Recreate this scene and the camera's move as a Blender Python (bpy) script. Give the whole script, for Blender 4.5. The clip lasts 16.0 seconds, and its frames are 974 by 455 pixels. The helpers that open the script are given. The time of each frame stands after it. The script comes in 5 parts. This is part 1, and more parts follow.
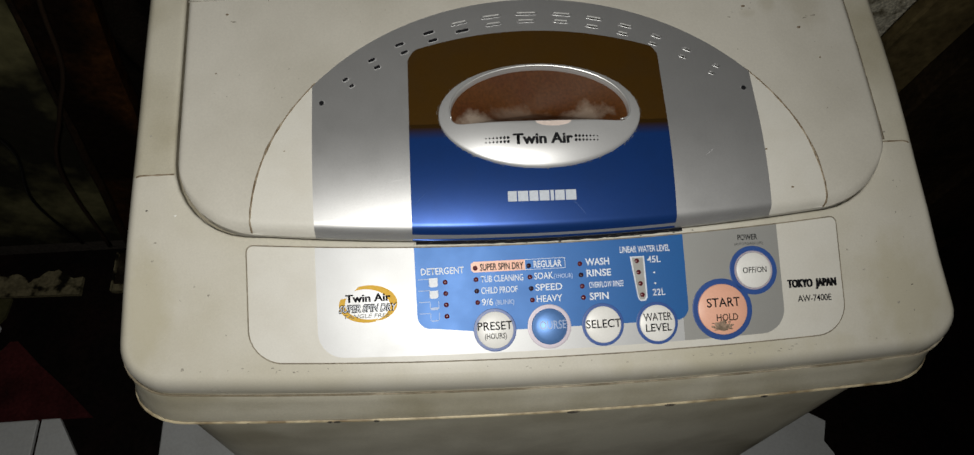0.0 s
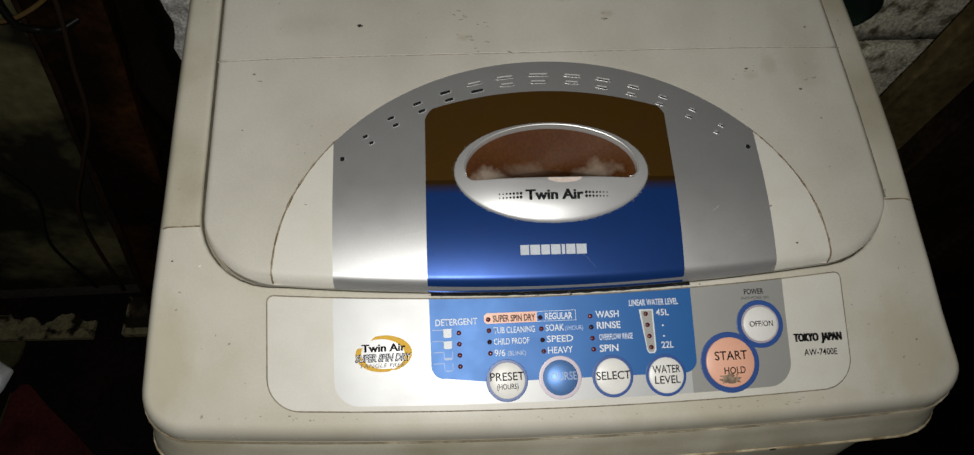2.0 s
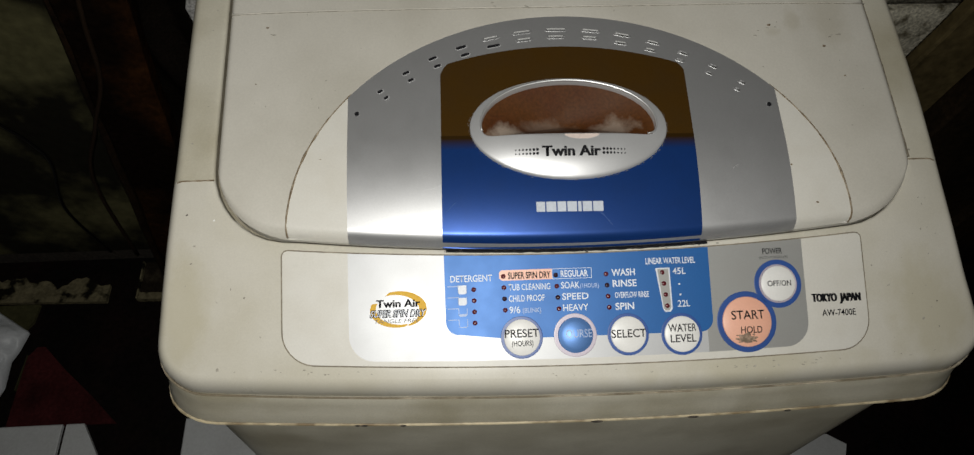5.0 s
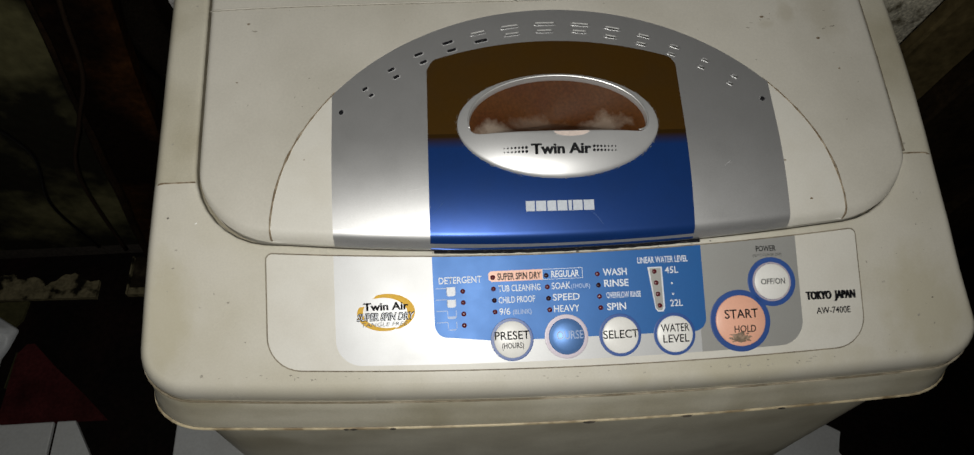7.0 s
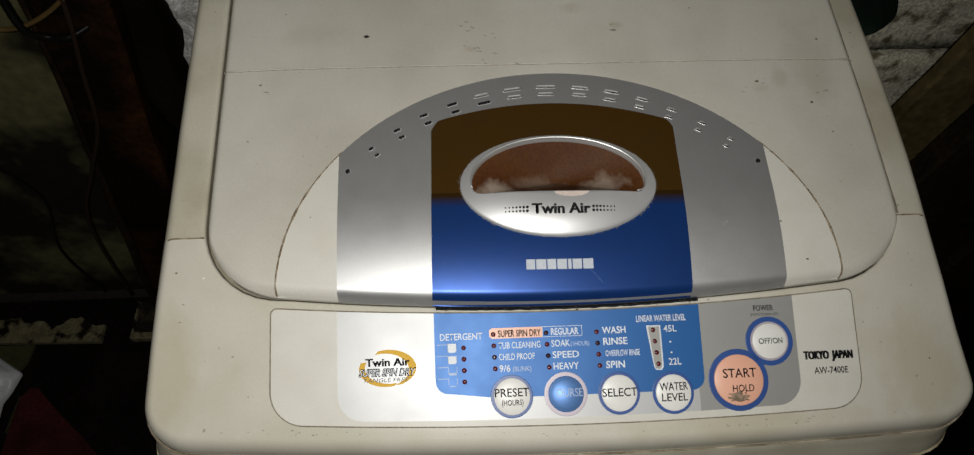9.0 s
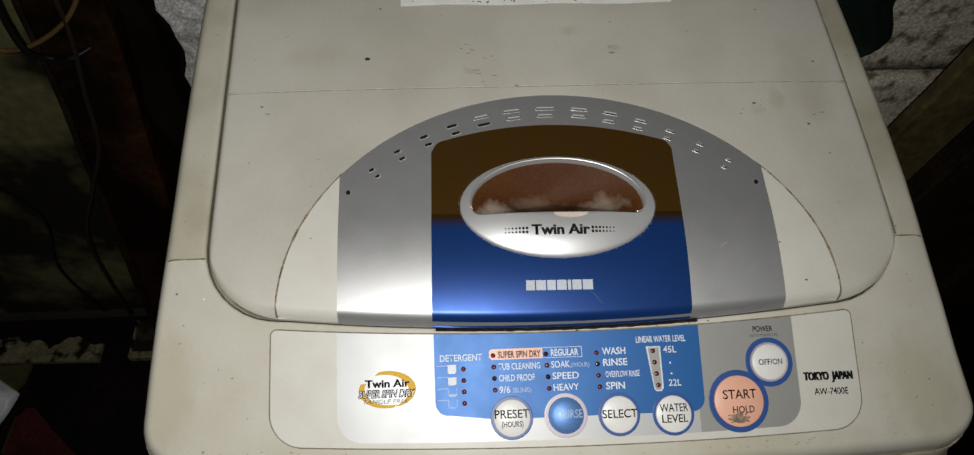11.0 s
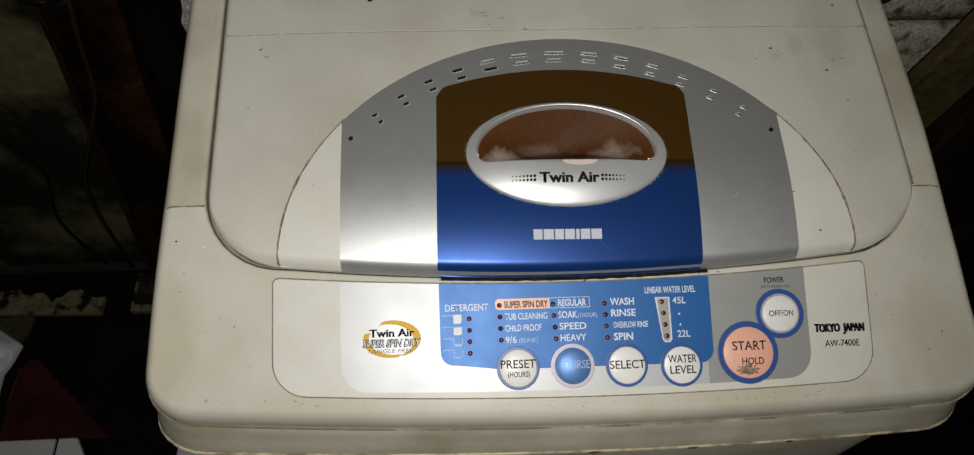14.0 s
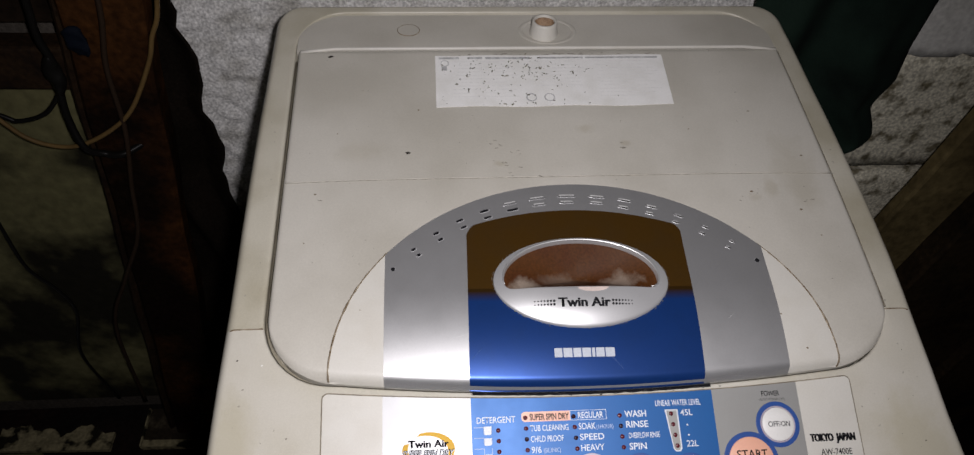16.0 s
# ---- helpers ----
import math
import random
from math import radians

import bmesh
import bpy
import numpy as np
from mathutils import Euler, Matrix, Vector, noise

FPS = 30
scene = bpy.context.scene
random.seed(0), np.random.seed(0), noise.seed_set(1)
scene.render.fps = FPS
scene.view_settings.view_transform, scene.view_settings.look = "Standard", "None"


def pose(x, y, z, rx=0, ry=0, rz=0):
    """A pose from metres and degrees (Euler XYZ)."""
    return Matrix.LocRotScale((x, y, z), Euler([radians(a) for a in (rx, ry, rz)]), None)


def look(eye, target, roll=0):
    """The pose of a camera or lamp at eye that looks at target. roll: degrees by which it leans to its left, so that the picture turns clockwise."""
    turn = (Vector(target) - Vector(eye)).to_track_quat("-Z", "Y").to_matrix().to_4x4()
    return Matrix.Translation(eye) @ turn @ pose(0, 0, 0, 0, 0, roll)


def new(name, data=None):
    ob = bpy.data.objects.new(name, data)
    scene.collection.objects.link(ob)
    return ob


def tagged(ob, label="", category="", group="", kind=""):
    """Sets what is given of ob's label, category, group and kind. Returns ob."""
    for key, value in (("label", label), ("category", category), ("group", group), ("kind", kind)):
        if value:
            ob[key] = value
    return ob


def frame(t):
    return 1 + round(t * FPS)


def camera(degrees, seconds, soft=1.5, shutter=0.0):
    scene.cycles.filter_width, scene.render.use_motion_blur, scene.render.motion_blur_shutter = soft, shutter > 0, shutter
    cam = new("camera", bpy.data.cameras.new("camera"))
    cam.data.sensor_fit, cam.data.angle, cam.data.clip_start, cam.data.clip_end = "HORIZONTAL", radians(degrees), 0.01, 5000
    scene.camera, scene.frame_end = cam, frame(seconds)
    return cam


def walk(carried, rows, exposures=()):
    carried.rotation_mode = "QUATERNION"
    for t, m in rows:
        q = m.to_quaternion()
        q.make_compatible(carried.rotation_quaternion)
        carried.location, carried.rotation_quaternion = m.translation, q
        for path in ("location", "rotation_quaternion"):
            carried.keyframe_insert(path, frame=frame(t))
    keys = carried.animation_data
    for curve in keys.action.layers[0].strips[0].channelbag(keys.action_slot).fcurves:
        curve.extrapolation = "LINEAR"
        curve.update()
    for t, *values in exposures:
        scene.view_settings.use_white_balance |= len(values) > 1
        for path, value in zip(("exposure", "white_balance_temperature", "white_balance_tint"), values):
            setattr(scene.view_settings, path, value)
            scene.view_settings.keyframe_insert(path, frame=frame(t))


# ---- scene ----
cam = camera(68.6, 16.0, soft=1.3)
PATH = [
    (0, (-0.073, -0.094, 1.299), (0.082, 0.88, -0.441), 4.8),
    (0.5, (-0.077, -0.091, 1.297), (0.083, 0.852, -0.46), 6.0),
    (1, (-0.077, -0.091, 1.301), (0.087, 0.879, -0.441), 5.9),
    (1.5, (-0.075, -0.093, 1.308), (0.077, 0.932, -0.402), 4.6),
    (2, (-0.078, -0.097, 1.315), (0.063, 0.986, -0.361), 3.9),
    (2.5, (-0.082, -0.102, 1.326), (0.064, 1.062, -0.294), 3.7),
    (3, (-0.089, -0.104, 1.331), (0.067, 1.112, -0.249), 4.3),
    (3.5, (-0.086, -0.104, 1.343), (0.043, 1.169, -0.195), 2.6),
    (4, (-0.086, -0.108, 1.325), (0.024, 1.092, -0.272), 2.0),
    (4.5, (-0.082, -0.102, 1.307), (0.031, 0.957, -0.386), 2.9),
    (5, (-0.082, -0.104, 1.305), (0.029, 0.918, -0.411), 3.3),
    (7.5, (-0.077, -0.089, 1.301), (0.058, 0.897, -0.434), 4.1),
    (8, (-0.078, -0.088, 1.303), (0.065, 0.932, -0.411), 4.5),
    (8.5, (-0.076, -0.088, 1.309), (0.063, 0.966, -0.385), 4.1),
    (9, (-0.075, -0.089, 1.315), (0.04, 1.004, -0.356), 3.1),
    (9.5, (-0.075, -0.09, 1.318), (0.049, 1.047, -0.322), 3.4),
    (12, (-0.078, -0.087, 1.317), (0.039, 1.034, -0.336), 3.0),
    (12.5, (-0.08, -0.086, 1.31), (0.055, 1.004, -0.361), 4.3),
    (13, (-0.074, -0.079, 1.309), (0.038, 0.962, -0.395), 2.9),
    (13.5, (-0.074, -0.083, 1.304), (0.042, 0.949, -0.405), 3.1),
    (14, (-0.079, -0.087, 1.304), (0.035, 0.949, -0.403), 3.6),
    (14.5, (-0.088, -0.093, 1.307), (-0.006, 0.967, -0.387), 3.2),
    (15, (-0.098, -0.108, 1.324), (0.006, 1.066, -0.293), 3.8),
    (15.5, (-0.104, -0.128, 1.335), (0.031, 1.147, -0.2), 3.6),
    (16, (-0.106, -0.133, 1.353), (0.033, 1.211, -0.122), 3.0),
]
EXPOSURES = [(0.0, -0.10, 6500, 10), (2.5, -0.12, 6480, 10), (3.5, 0.10, 6380, 12), (4.0, 0.05, 6200, 12), (4.6, -0.07, 6450, 10), (5.0, -0.05, 6450, 10),
             (7.5, -0.15, 6500, 10), (9.7, -0.15, 6500, 10), (12.0, -0.04, 6320, 11), (12.5, -0.05, 6460, 10), (13.0, -0.15, 6500, 10), (14.5, -0.17, 6500, 10), (15.0, -0.29, 6480, 11), (15.3, -0.22, 6460, 13), (15.6, -0.11, 6420, 14), (16.0, 0.12, 6230, 19)]
walk(cam, [(t, look(eye, target, roll)) for t, eye, target, roll in PATH], EXPOSURES)

# ---- light: the small lamp of the phone, beside the lens ----
world = bpy.data.worlds.new("dark_room")
world.use_nodes = True
world.node_tree.nodes["Background"].inputs[0].default_value = (0.5, 0.55, 0.6, 1)
world.node_tree.nodes["Background"].inputs[1].default_value = 0.0002
scene.world = world
lamp = bpy.data.lights.new("phone_lamp", "SPOT")
lamp.spot_size, lamp.spot_blend = radians(138), 1.0
lamp.energy, lamp.color, lamp.shadow_soft_size = 12.7, (0.988, 0.972, 0.917), 0.012
new("phone_lamp", lamp).matrix_world = look((-0.066, -0.145, 1.380), (-0.150, 0.19, 0.92))


# ---- materials ----
def material(name, base, rough=0.5, metal=0.0, tint=None, scale=20.0, amount=0.3, grain=400.0, grain_amount=0.1, bump=0.0,
             bump_scale=None, coat=0.0, low=0.42, high=0.68, spec=0.5, detail=6.0):
    """Base colour broken up by a large stain noise and a fine grain noise, with relief and uneven gloss."""
    m = bpy.data.materials.new(name)
    m.use_nodes = True
    nt = m.node_tree
    bsdf = nt.nodes["Principled BSDF"]
    geo = nt.nodes.new("ShaderNodeNewGeometry")
    n1, n2 = nt.nodes.new("ShaderNodeTexNoise"), nt.nodes.new("ShaderNodeTexNoise")
    for n, sc in ((n1, scale), (n2, grain)):
        n.inputs["Scale"].default_value, n.inputs["Detail"].default_value = sc, detail
        nt.links.new(geo.outputs["Position"], n.inputs["Vector"])
    ramp = nt.nodes.new("ShaderNodeMapRange")
    ramp.inputs["From Min"].default_value, ramp.inputs["From Max"].default_value = low, high
    ramp.inputs["To Max"].default_value = amount
    nt.links.new(n1.outputs["Fac"], ramp.inputs["Value"])
    mix = nt.nodes.new("ShaderNodeMix")
    mix.data_type = "RGBA"
    mix.inputs["A"].default_value = (*base, 1)
    mix.inputs["B"].default_value = (*(tint or tuple(c * 0.55 for c in base)), 1)
    nt.links.new(ramp.outputs["Result"], mix.inputs["Factor"])
    fine = nt.nodes.new("ShaderNodeMix")
    fine.data_type, fine.blend_type = "RGBA", "MULTIPLY"
    fine.inputs["Factor"].default_value = 1.0
    nt.links.new(mix.outputs["Result"], fine.inputs["A"])
    g = nt.nodes.new("ShaderNodeMapRange")
    g.inputs["From Min"].default_value, g.inputs["From Max"].default_value = 0.3, 0.7
    g.inputs["To Min"].default_value, g.inputs["To Max"].default_value = 1 - grain_amount, 1 + grain_amount
    nt.links.new(n2.outputs["Fac"], g.inputs["Value"])
    nt.links.new(g.outputs["Result"], fine.inputs["B"])
    nt.links.new(fine.outputs["Result"], bsdf.inputs["Base Color"])
    r = nt.nodes.new("ShaderNodeMapRange")
    r.inputs["From Min"].default_value, r.inputs["From Max"].default_value = 0.3, 0.7
    r.inputs["To Min"].default_value, r.inputs["To Max"].default_value = rough * 0.96, min(1, rough * 1.05)
    nt.links.new(n1.outputs["Fac"], r.inputs["Value"])
    nt.links.new(r.outputs["Result"], bsdf.inputs["Roughness"])
    bsdf.inputs["Metallic"].default_value = metal
    bsdf.inputs["Coat Weight"].default_value = coat
    bsdf.inputs["Coat Roughness"].default_value = 0.2
    bsdf.inputs["Specular IOR Level"].default_value = spec
    if bump:
        b = nt.nodes.new("ShaderNodeBump")
        b.inputs["Strength"].default_value, b.inputs["Distance"].default_value = 1.0, bump
        n3 = nt.nodes.new("ShaderNodeTexNoise")
        n3.inputs["Scale"].default_value, n3.inputs["Detail"].default_value = bump_scale or grain, 5.0
        nt.links.new(geo.outputs["Position"], n3.inputs["Vector"])
        nt.links.new(n3.outputs["Fac"], b.inputs["Height"])
        nt.links.new(b.outputs["Normal"], bsdf.inputs["Normal"])
    return m


CREAM = material("aged_cream_plastic", (0.605, 0.577, 0.500), 0.27, tint=(0.48, 0.445, 0.34), scale=12, amount=0.7, grain=900, grain_amount=0.035)
OLDCREAM = material("yellowed_cream_plastic", (0.565, 0.535, 0.442), 0.34, tint=(0.41, 0.375, 0.275), scale=14, amount=0.8, grain=900, grain_amount=0.05)
LIDCREAM = material("greyed_cream_plastic", (0.590, 0.565, 0.500), 0.42, tint=(0.465, 0.440, 0.375), scale=9, amount=0.8, grain=700, grain_amount=0.04)
SKIRT = material("grimy_cream_plastic", (0.66, 0.62, 0.50), 0.40, tint=(0.43, 0.385, 0.265), scale=16, amount=0.8, grain=700, grain_amount=0.06)
STEEL = material("painted_steel_cabinet", (0.68, 0.64, 0.51), 0.4, tint=(0.34, 0.30, 0.20), scale=9, amount=0.9, grain=500, grain_amount=0.05)
SILVER = material("silver_lacquer", (0.545, 0.545, 0.545), 0.43, 0.74, tint=(0.51, 0.51, 0.515), scale=60, amount=0.3, grain=2600, grain_amount=0.12)
PALE = material("pale_silver_print", (0.51, 0.515, 0.52), 0.45, 0.25, tint=(0.49, 0.49, 0.49), scale=40, amount=0.4, grain=2000, grain_amount=0.05)
PANELCREAM = material("cream_print_film", (0.65, 0.63, 0.57), 0.45, tint=(0.58, 0.55, 0.475), scale=40, amount=0.5, grain=900, grain_amount=0.03)
GREYFILM = material("grey_print_film", (0.345, 0.345, 0.33), 0.48, 0.25, tint=(0.315, 0.305, 0.285), scale=40, amount=0.4, grain=2000, grain_amount=0.05)
BLUE = material("deep_blue_lacquer", (0.011, 0.048, 0.205), 0.34, 0.45, tint=(0.009, 0.040, 0.165), scale=60, amount=0.5, grain=2600, grain_amount=0.10, coat=0.03, spec=0.3)


def fade_into(m, other, y0, y1):
    """The print runs over into another colour between two depths."""
    nt = m.node_tree
    bsdf = nt.nodes["Principled BSDF"]
    link = bsdf.inputs["Base Color"].links[0].from_socket
    geo, sep, lean = nt.nodes.new("ShaderNodeNewGeometry"), nt.nodes.new("ShaderNodeSeparateXYZ"), nt.nodes.new("ShaderNodeMath")
    nt.links.new(geo.outputs["Position"], sep.inputs[0])
    lean.operation = "MULTIPLY_ADD"
    lean.inputs[1].default_value = 0.018
    nt.links.new(sep.outputs["X"], lean.inputs[0])
    nt.links.new(sep.outputs["Y"], lean.inputs[2])
    ramp, mix = nt.nodes.new("ShaderNodeMapRange"), nt.nodes.new("ShaderNodeMix")
    ramp.inputs["From Min"].default_value, ramp.inputs["From Max"].default_value = y0, y1
    nt.links.new(lean.outputs[0], ramp.inputs["Value"])
    mix.data_type = "RGBA"
    nt.links.new(ramp.outputs["Result"], mix.inputs["Factor"])
    nt.links.new(link, mix.inputs["A"])
    mix.inputs["B"].default_value = (*other, 1)
    nt.links.new(mix.outputs["Result"], bsdf.inputs["Base Color"])


fade_into(BLUE, (0.044, 0.022, 0.0045), 0.1845, 0.1925)
BLUEFILM = material("blue_print_film", (0.014, 0.116, 0.36), 0.45, 0.22, tint=(0.012, 0.103, 0.325), scale=60, amount=0.5, grain=1800, grain_amount=0.06)
RINGBLUE = material("dark_blue_print", (0.03, 0.085, 0.30), 0.4, grain=1500)
RINGLIGHT = material("pinkish_ring", (0.50, 0.44, 0.50), 0.4, 0.1, grain=1500)
SMOKED = material("smoked_brown_plastic", (0.050, 0.0245, 0.0045), 0.24, tint=(0.045, 0.024, 0.007), scale=50, amount=0.6, grain=600, grain_amount=0.05)
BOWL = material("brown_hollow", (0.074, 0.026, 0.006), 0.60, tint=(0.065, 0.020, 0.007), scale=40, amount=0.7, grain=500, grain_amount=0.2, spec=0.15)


def dusted(m, other, spots, grain=70.0):
    """Dust lying in patches: each a centre and two half-widths, with a feathered, smeared edge."""
    nt = m.node_tree
    bsdf = nt.nodes["Principled BSDF"]
    link = bsdf.inputs["Base Color"].links[0].from_socket
    geo, cloud, streak = nt.nodes.new("ShaderNodeNewGeometry"), nt.nodes.new("ShaderNodeTexNoise"), nt.nodes.new("ShaderNodeMapping")
    streak.inputs["Scale"].default_value = (1.1, 0.8, 0.5)
    cloud.inputs["Scale"].default_value, cloud.inputs["Detail"].default_value, cloud.inputs["Roughness"].default_value = grain, 6.0, 0.62
    nt.links.new(geo.outputs["Position"], streak.inputs["Vector"])
    nt.links.new(streak.outputs[0], cloud.inputs["Vector"])
    total = None
    for (cx, cy), (rx, ry), amount in spots:
        place, size = nt.nodes.new("ShaderNodeMapping"), nt.nodes.new("ShaderNodeVectorMath")
        place.inputs["Location"].default_value = (-cx / rx, -cy / ry, 0)
        place.inputs["Scale"].default_value = (1 / rx, 1 / ry, 0)
        size.operation = "LENGTH"
        nt.links.new(geo.outputs["Position"], place.inputs["Vector"])
        nt.links.new(place.outputs[0], size.inputs[0])
        shift, ramp = nt.nodes.new("ShaderNodeMath"), nt.nodes.new("ShaderNodeMapRange")
        shift.operation = "MULTIPLY_ADD"
        shift.inputs[1].default_value = 1.9
        nt.links.new(cloud.outputs["Fac"], shift.inputs[0])
        nt.links.new(size.outputs["Value"], shift.inputs[2])
        ramp.inputs["From Min"].default_value, ramp.inputs["From Max"].default_value = 1.95, 1.30
        ramp.inputs["To Max"].default_value = amount
        nt.links.new(shift.outputs[0], ramp.inputs["Value"])
        if total is None:
            total = ramp.outputs["Result"]
        else:
            both = nt.nodes.new("ShaderNodeMath")
            both.operation = "MAXIMUM"
            nt.links.new(total, both.inputs[0])
            nt.links.new(ramp.outputs["Result"], both.inputs[1])
            total = both.outputs[0]
    mix = nt.nodes.new("ShaderNodeMix")
    mix.data_type = "RGBA"
    nt.links.new(total, mix.inputs["Factor"])
    nt.links.new(link, mix.inputs["A"])
    mix.inputs["B"].default_value = (*other, 1)
    nt.links.new(mix.outputs["Result"], bsdf.inputs["Base Color"])


# old brown stains on the lid, and yellowing at the corners of the front shell
dusted(LIDCREAM, (0.34, 0.295, 0.19), (((0.178, 0.284), (0.008, 0.013), 0.26), ((0.162, 0.275), (0.008, 0.005), 0.22), ((0.060, 0.335), (0.006, 0.004), 0.35), ((-0.052, 0.315), (0.007, 0.004), 0.35), ((0.205, 0.30), (0.022, 0.05), 0.22), ((0.026, 0.352), (0.010, 0.007), 0.28), ((-0.17, 0.33), (0.03, 0.012), 0.16)), 55.0)
dusted(CREAM, (0.44, 0.395, 0.25), (((0.245, 0.075), (0.040, 0.045), 0.45), ((-0.255, 0.10), (0.022, 0.045), 0.40), ((0.12, 0.050), (0.09, 0.012), 0.35)), 30.0)
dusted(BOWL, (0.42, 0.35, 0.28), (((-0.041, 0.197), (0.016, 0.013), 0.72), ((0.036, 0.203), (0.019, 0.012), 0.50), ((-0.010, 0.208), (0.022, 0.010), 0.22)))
BEAD = material("worn_bead", (0.55, 0.47, 0.31), 0.5, tint=(0.17, 0.12, 0.06), scale=45, amount=0.9, low=0.44, high=0.62, grain=500, grain_amount=0.15)
CRACK = material("dirty_seam", (0.17, 0.14, 0.092), 0.8, tint=(0.42, 0.37, 0.28), scale=40, amount=1.0, low=0.48, high=0.66, grain=500, grain_amount=0.2)
BEADSILVER = material("polished_silver_bead", (0.74, 0.74, 0.73), 0.38, 0.7, grain=1500, grain_amount=0.05)
EDGEDUST = material("pale_edge_dust", (0.20, 0.19, 0.175), 0.9, tint=(0.14, 0.13, 0.12), scale=160, amount=0.9, grain=900, grain_amount=0.3)
SILLPINK = material("pale_pinkish_plastic", (0.72, 0.60, 0.54), 0.5, tint=(0.62, 0.52, 0.46), scale=160, amount=0.7, grain=900)
SLOTSILVER = material("matt_silver_hood", (0.42, 0.42, 0.42), 0.6, 0.3, grain=2000)
LIPGLINT = material("pale_lip_highlight", (0.62, 0.62, 0.60), 0.5, grain=1500)
SLOTDARK = material("shaded_slot", (0.05, 0.05, 0.045), 0.6, grain=2000)
RING = material("bright_silver_rim", (0.60, 0.60, 0.60), 0.40, 0.5, grain=2400, grain_amount=0.06)
SLOTGREY = material("slit_shade_grey", (0.20, 0.20, 0.20), 0.5, 0.3, grain=2000)
SOFTSCRATCH = material("scratched_lacquer", (0.62, 0.62, 0.62), 0.6, grain=900)
BLUESCRATCH = material("scratched_blue_lacquer", (0.06, 0.13, 0.33), 0.6, grain=900)
BLACK = material("black_ink_and_gap_shade", (0.012, 0.012, 0.014), 0.6, grain=900, spec=0.12)
WHITEINK = material("white_ink", (0.72, 0.75, 0.80), 0.5, grain=900)
MARKGREY = material("pale_grey_ink", (0.52, 0.56, 0.62), 0.5, grain=900)
SOFTINK = material("worn_pale_blue_ink", (0.40, 0.50, 0.72), 0.5, grain=900, scale=120)
ORANGE = material("salmon_print", (0.84, 0.45, 0.32), 0.4, tint=(0.80, 0.41, 0.28), scale=80, amount=0.5, grain=900, grain_amount=0.03)
YELLOW = material("ochre_print", (0.74, 0.43, 0.03), 0.65, grain=900)
RUSTSTAIN = material("rust_stained_plastic", (0.36, 0.24, 0.145), 0.7, tint=(0.20, 0.125, 0.07), scale=120, amount=0.8, grain=700, grain_amount=0.2)
SMALLPRINT = material("worn_dark_print", (0.11, 0.11, 0.105), 0.6, grain=900)
BUTTON = material("pearl_button_plastic", (0.80, 0.79, 0.76), 0.38, tint=(0.72, 0.71, 0.67), scale=90, amount=0.5, grain=900, grain_amount=0.03)
COURSE = material("blue_metallic_button", (0.12, 0.26, 0.58), 0.45, 0.45, grain=2000)
LED = material("dark_red_lens", (0.10, 0.012, 0.018), 0.25, grain=500)
LEDOFF = material("near_black_lens", (0.03, 0.010, 0.016), 0.15, grain=500)
DIRT = material("brown_grime", (0.17, 0.125, 0.075), 0.9, tint=(0.40, 0.34, 0.25), scale=130, amount=0.9, grain=700, grain_amount=0.3)
GRIMESHADE = material("black_grime_and_shade", (0.022, 0.018, 0.014), 0.9, tint=(0.12, 0.10, 0.08), scale=160, amount=0.8, grain=900, grain_amount=0.3)
GROOVEBED = material("dust_brown_groove_bed", (0.235, 0.21, 0.155), 0.8, tint=(0.14, 0.12, 0.08), scale=50, amount=0.8, grain=700, grain_amount=0.2)
GROOVE = material("dust_brown_groove_lip", (0.44, 0.405, 0.32), 0.6, tint=(0.20, 0.17, 0.12), scale=60, amount=0.8, grain=700, grain_amount=0.15)
SEAM = material("seam_shadow_rubber", (0.17, 0.145, 0.105), 0.8, tint=(0.32, 0.28, 0.21), scale=90, amount=0.8, grain=700, grain_amount=0.2)
RUBBED = material("rubbed_brown_grey", (0.16, 0.115, 0.075), 0.7, tint=(0.52, 0.36, 0.26), scale=300, amount=0.8, grain=900, grain_amount=0.2)
SMEAR = material("faint_grey_brown_smear", (0.27, 0.25, 0.205), 0.8, tint=(0.46, 0.43, 0.37), scale=200, amount=0.9, grain=900, grain_amount=0.2)
MOULD = material("olive_black_mould", (0.085, 0.078, 0.045), 0.9, tint=(0.30, 0.28, 0.20), scale=200, amount=0.9, grain=900, grain_amount=0.3)
PAPER = material("worn_white_paper", (0.93, 0.925, 0.90), 0.55, tint=(0.78, 0.77, 0.72), scale=45, amount=0.6, grain=1200, grain_amount=0.05)
FADED = material("faded_grey_print", (0.42, 0.42, 0.42), 0.7, tint=(0.66, 0.66, 0.65), scale=240, amount=0.9, grain=900)
PALEFADED = material("nearly_gone_print", (0.85, 0.845, 0.82), 0.55, tint=(0.92, 0.915, 0.89), scale=240, amount=0.9, grain=900)


def part(name, bm, mat, parent, label="", smooth=False):
    """Links a bmesh as one mesh object under a thing or a part."""
    me = bpy.data.meshes.new(name)
    if smooth:
        for f in bm.faces:
            f.smooth = True
    bm.to_mesh(me)
    bm.free()
    me.materials.append(mat)
    ob = new(name, me)
    ob.parent = parent
    if label:
        ob["label"] = label
    return ob


def thing(name, place, label, category, group="", kind=""):
    ob = new(name)
    ob.location = place
    ob.empty_display_size = 0.05
    bpy.context.view_layer.update()
    return tagged(ob, label, category, group, kind)


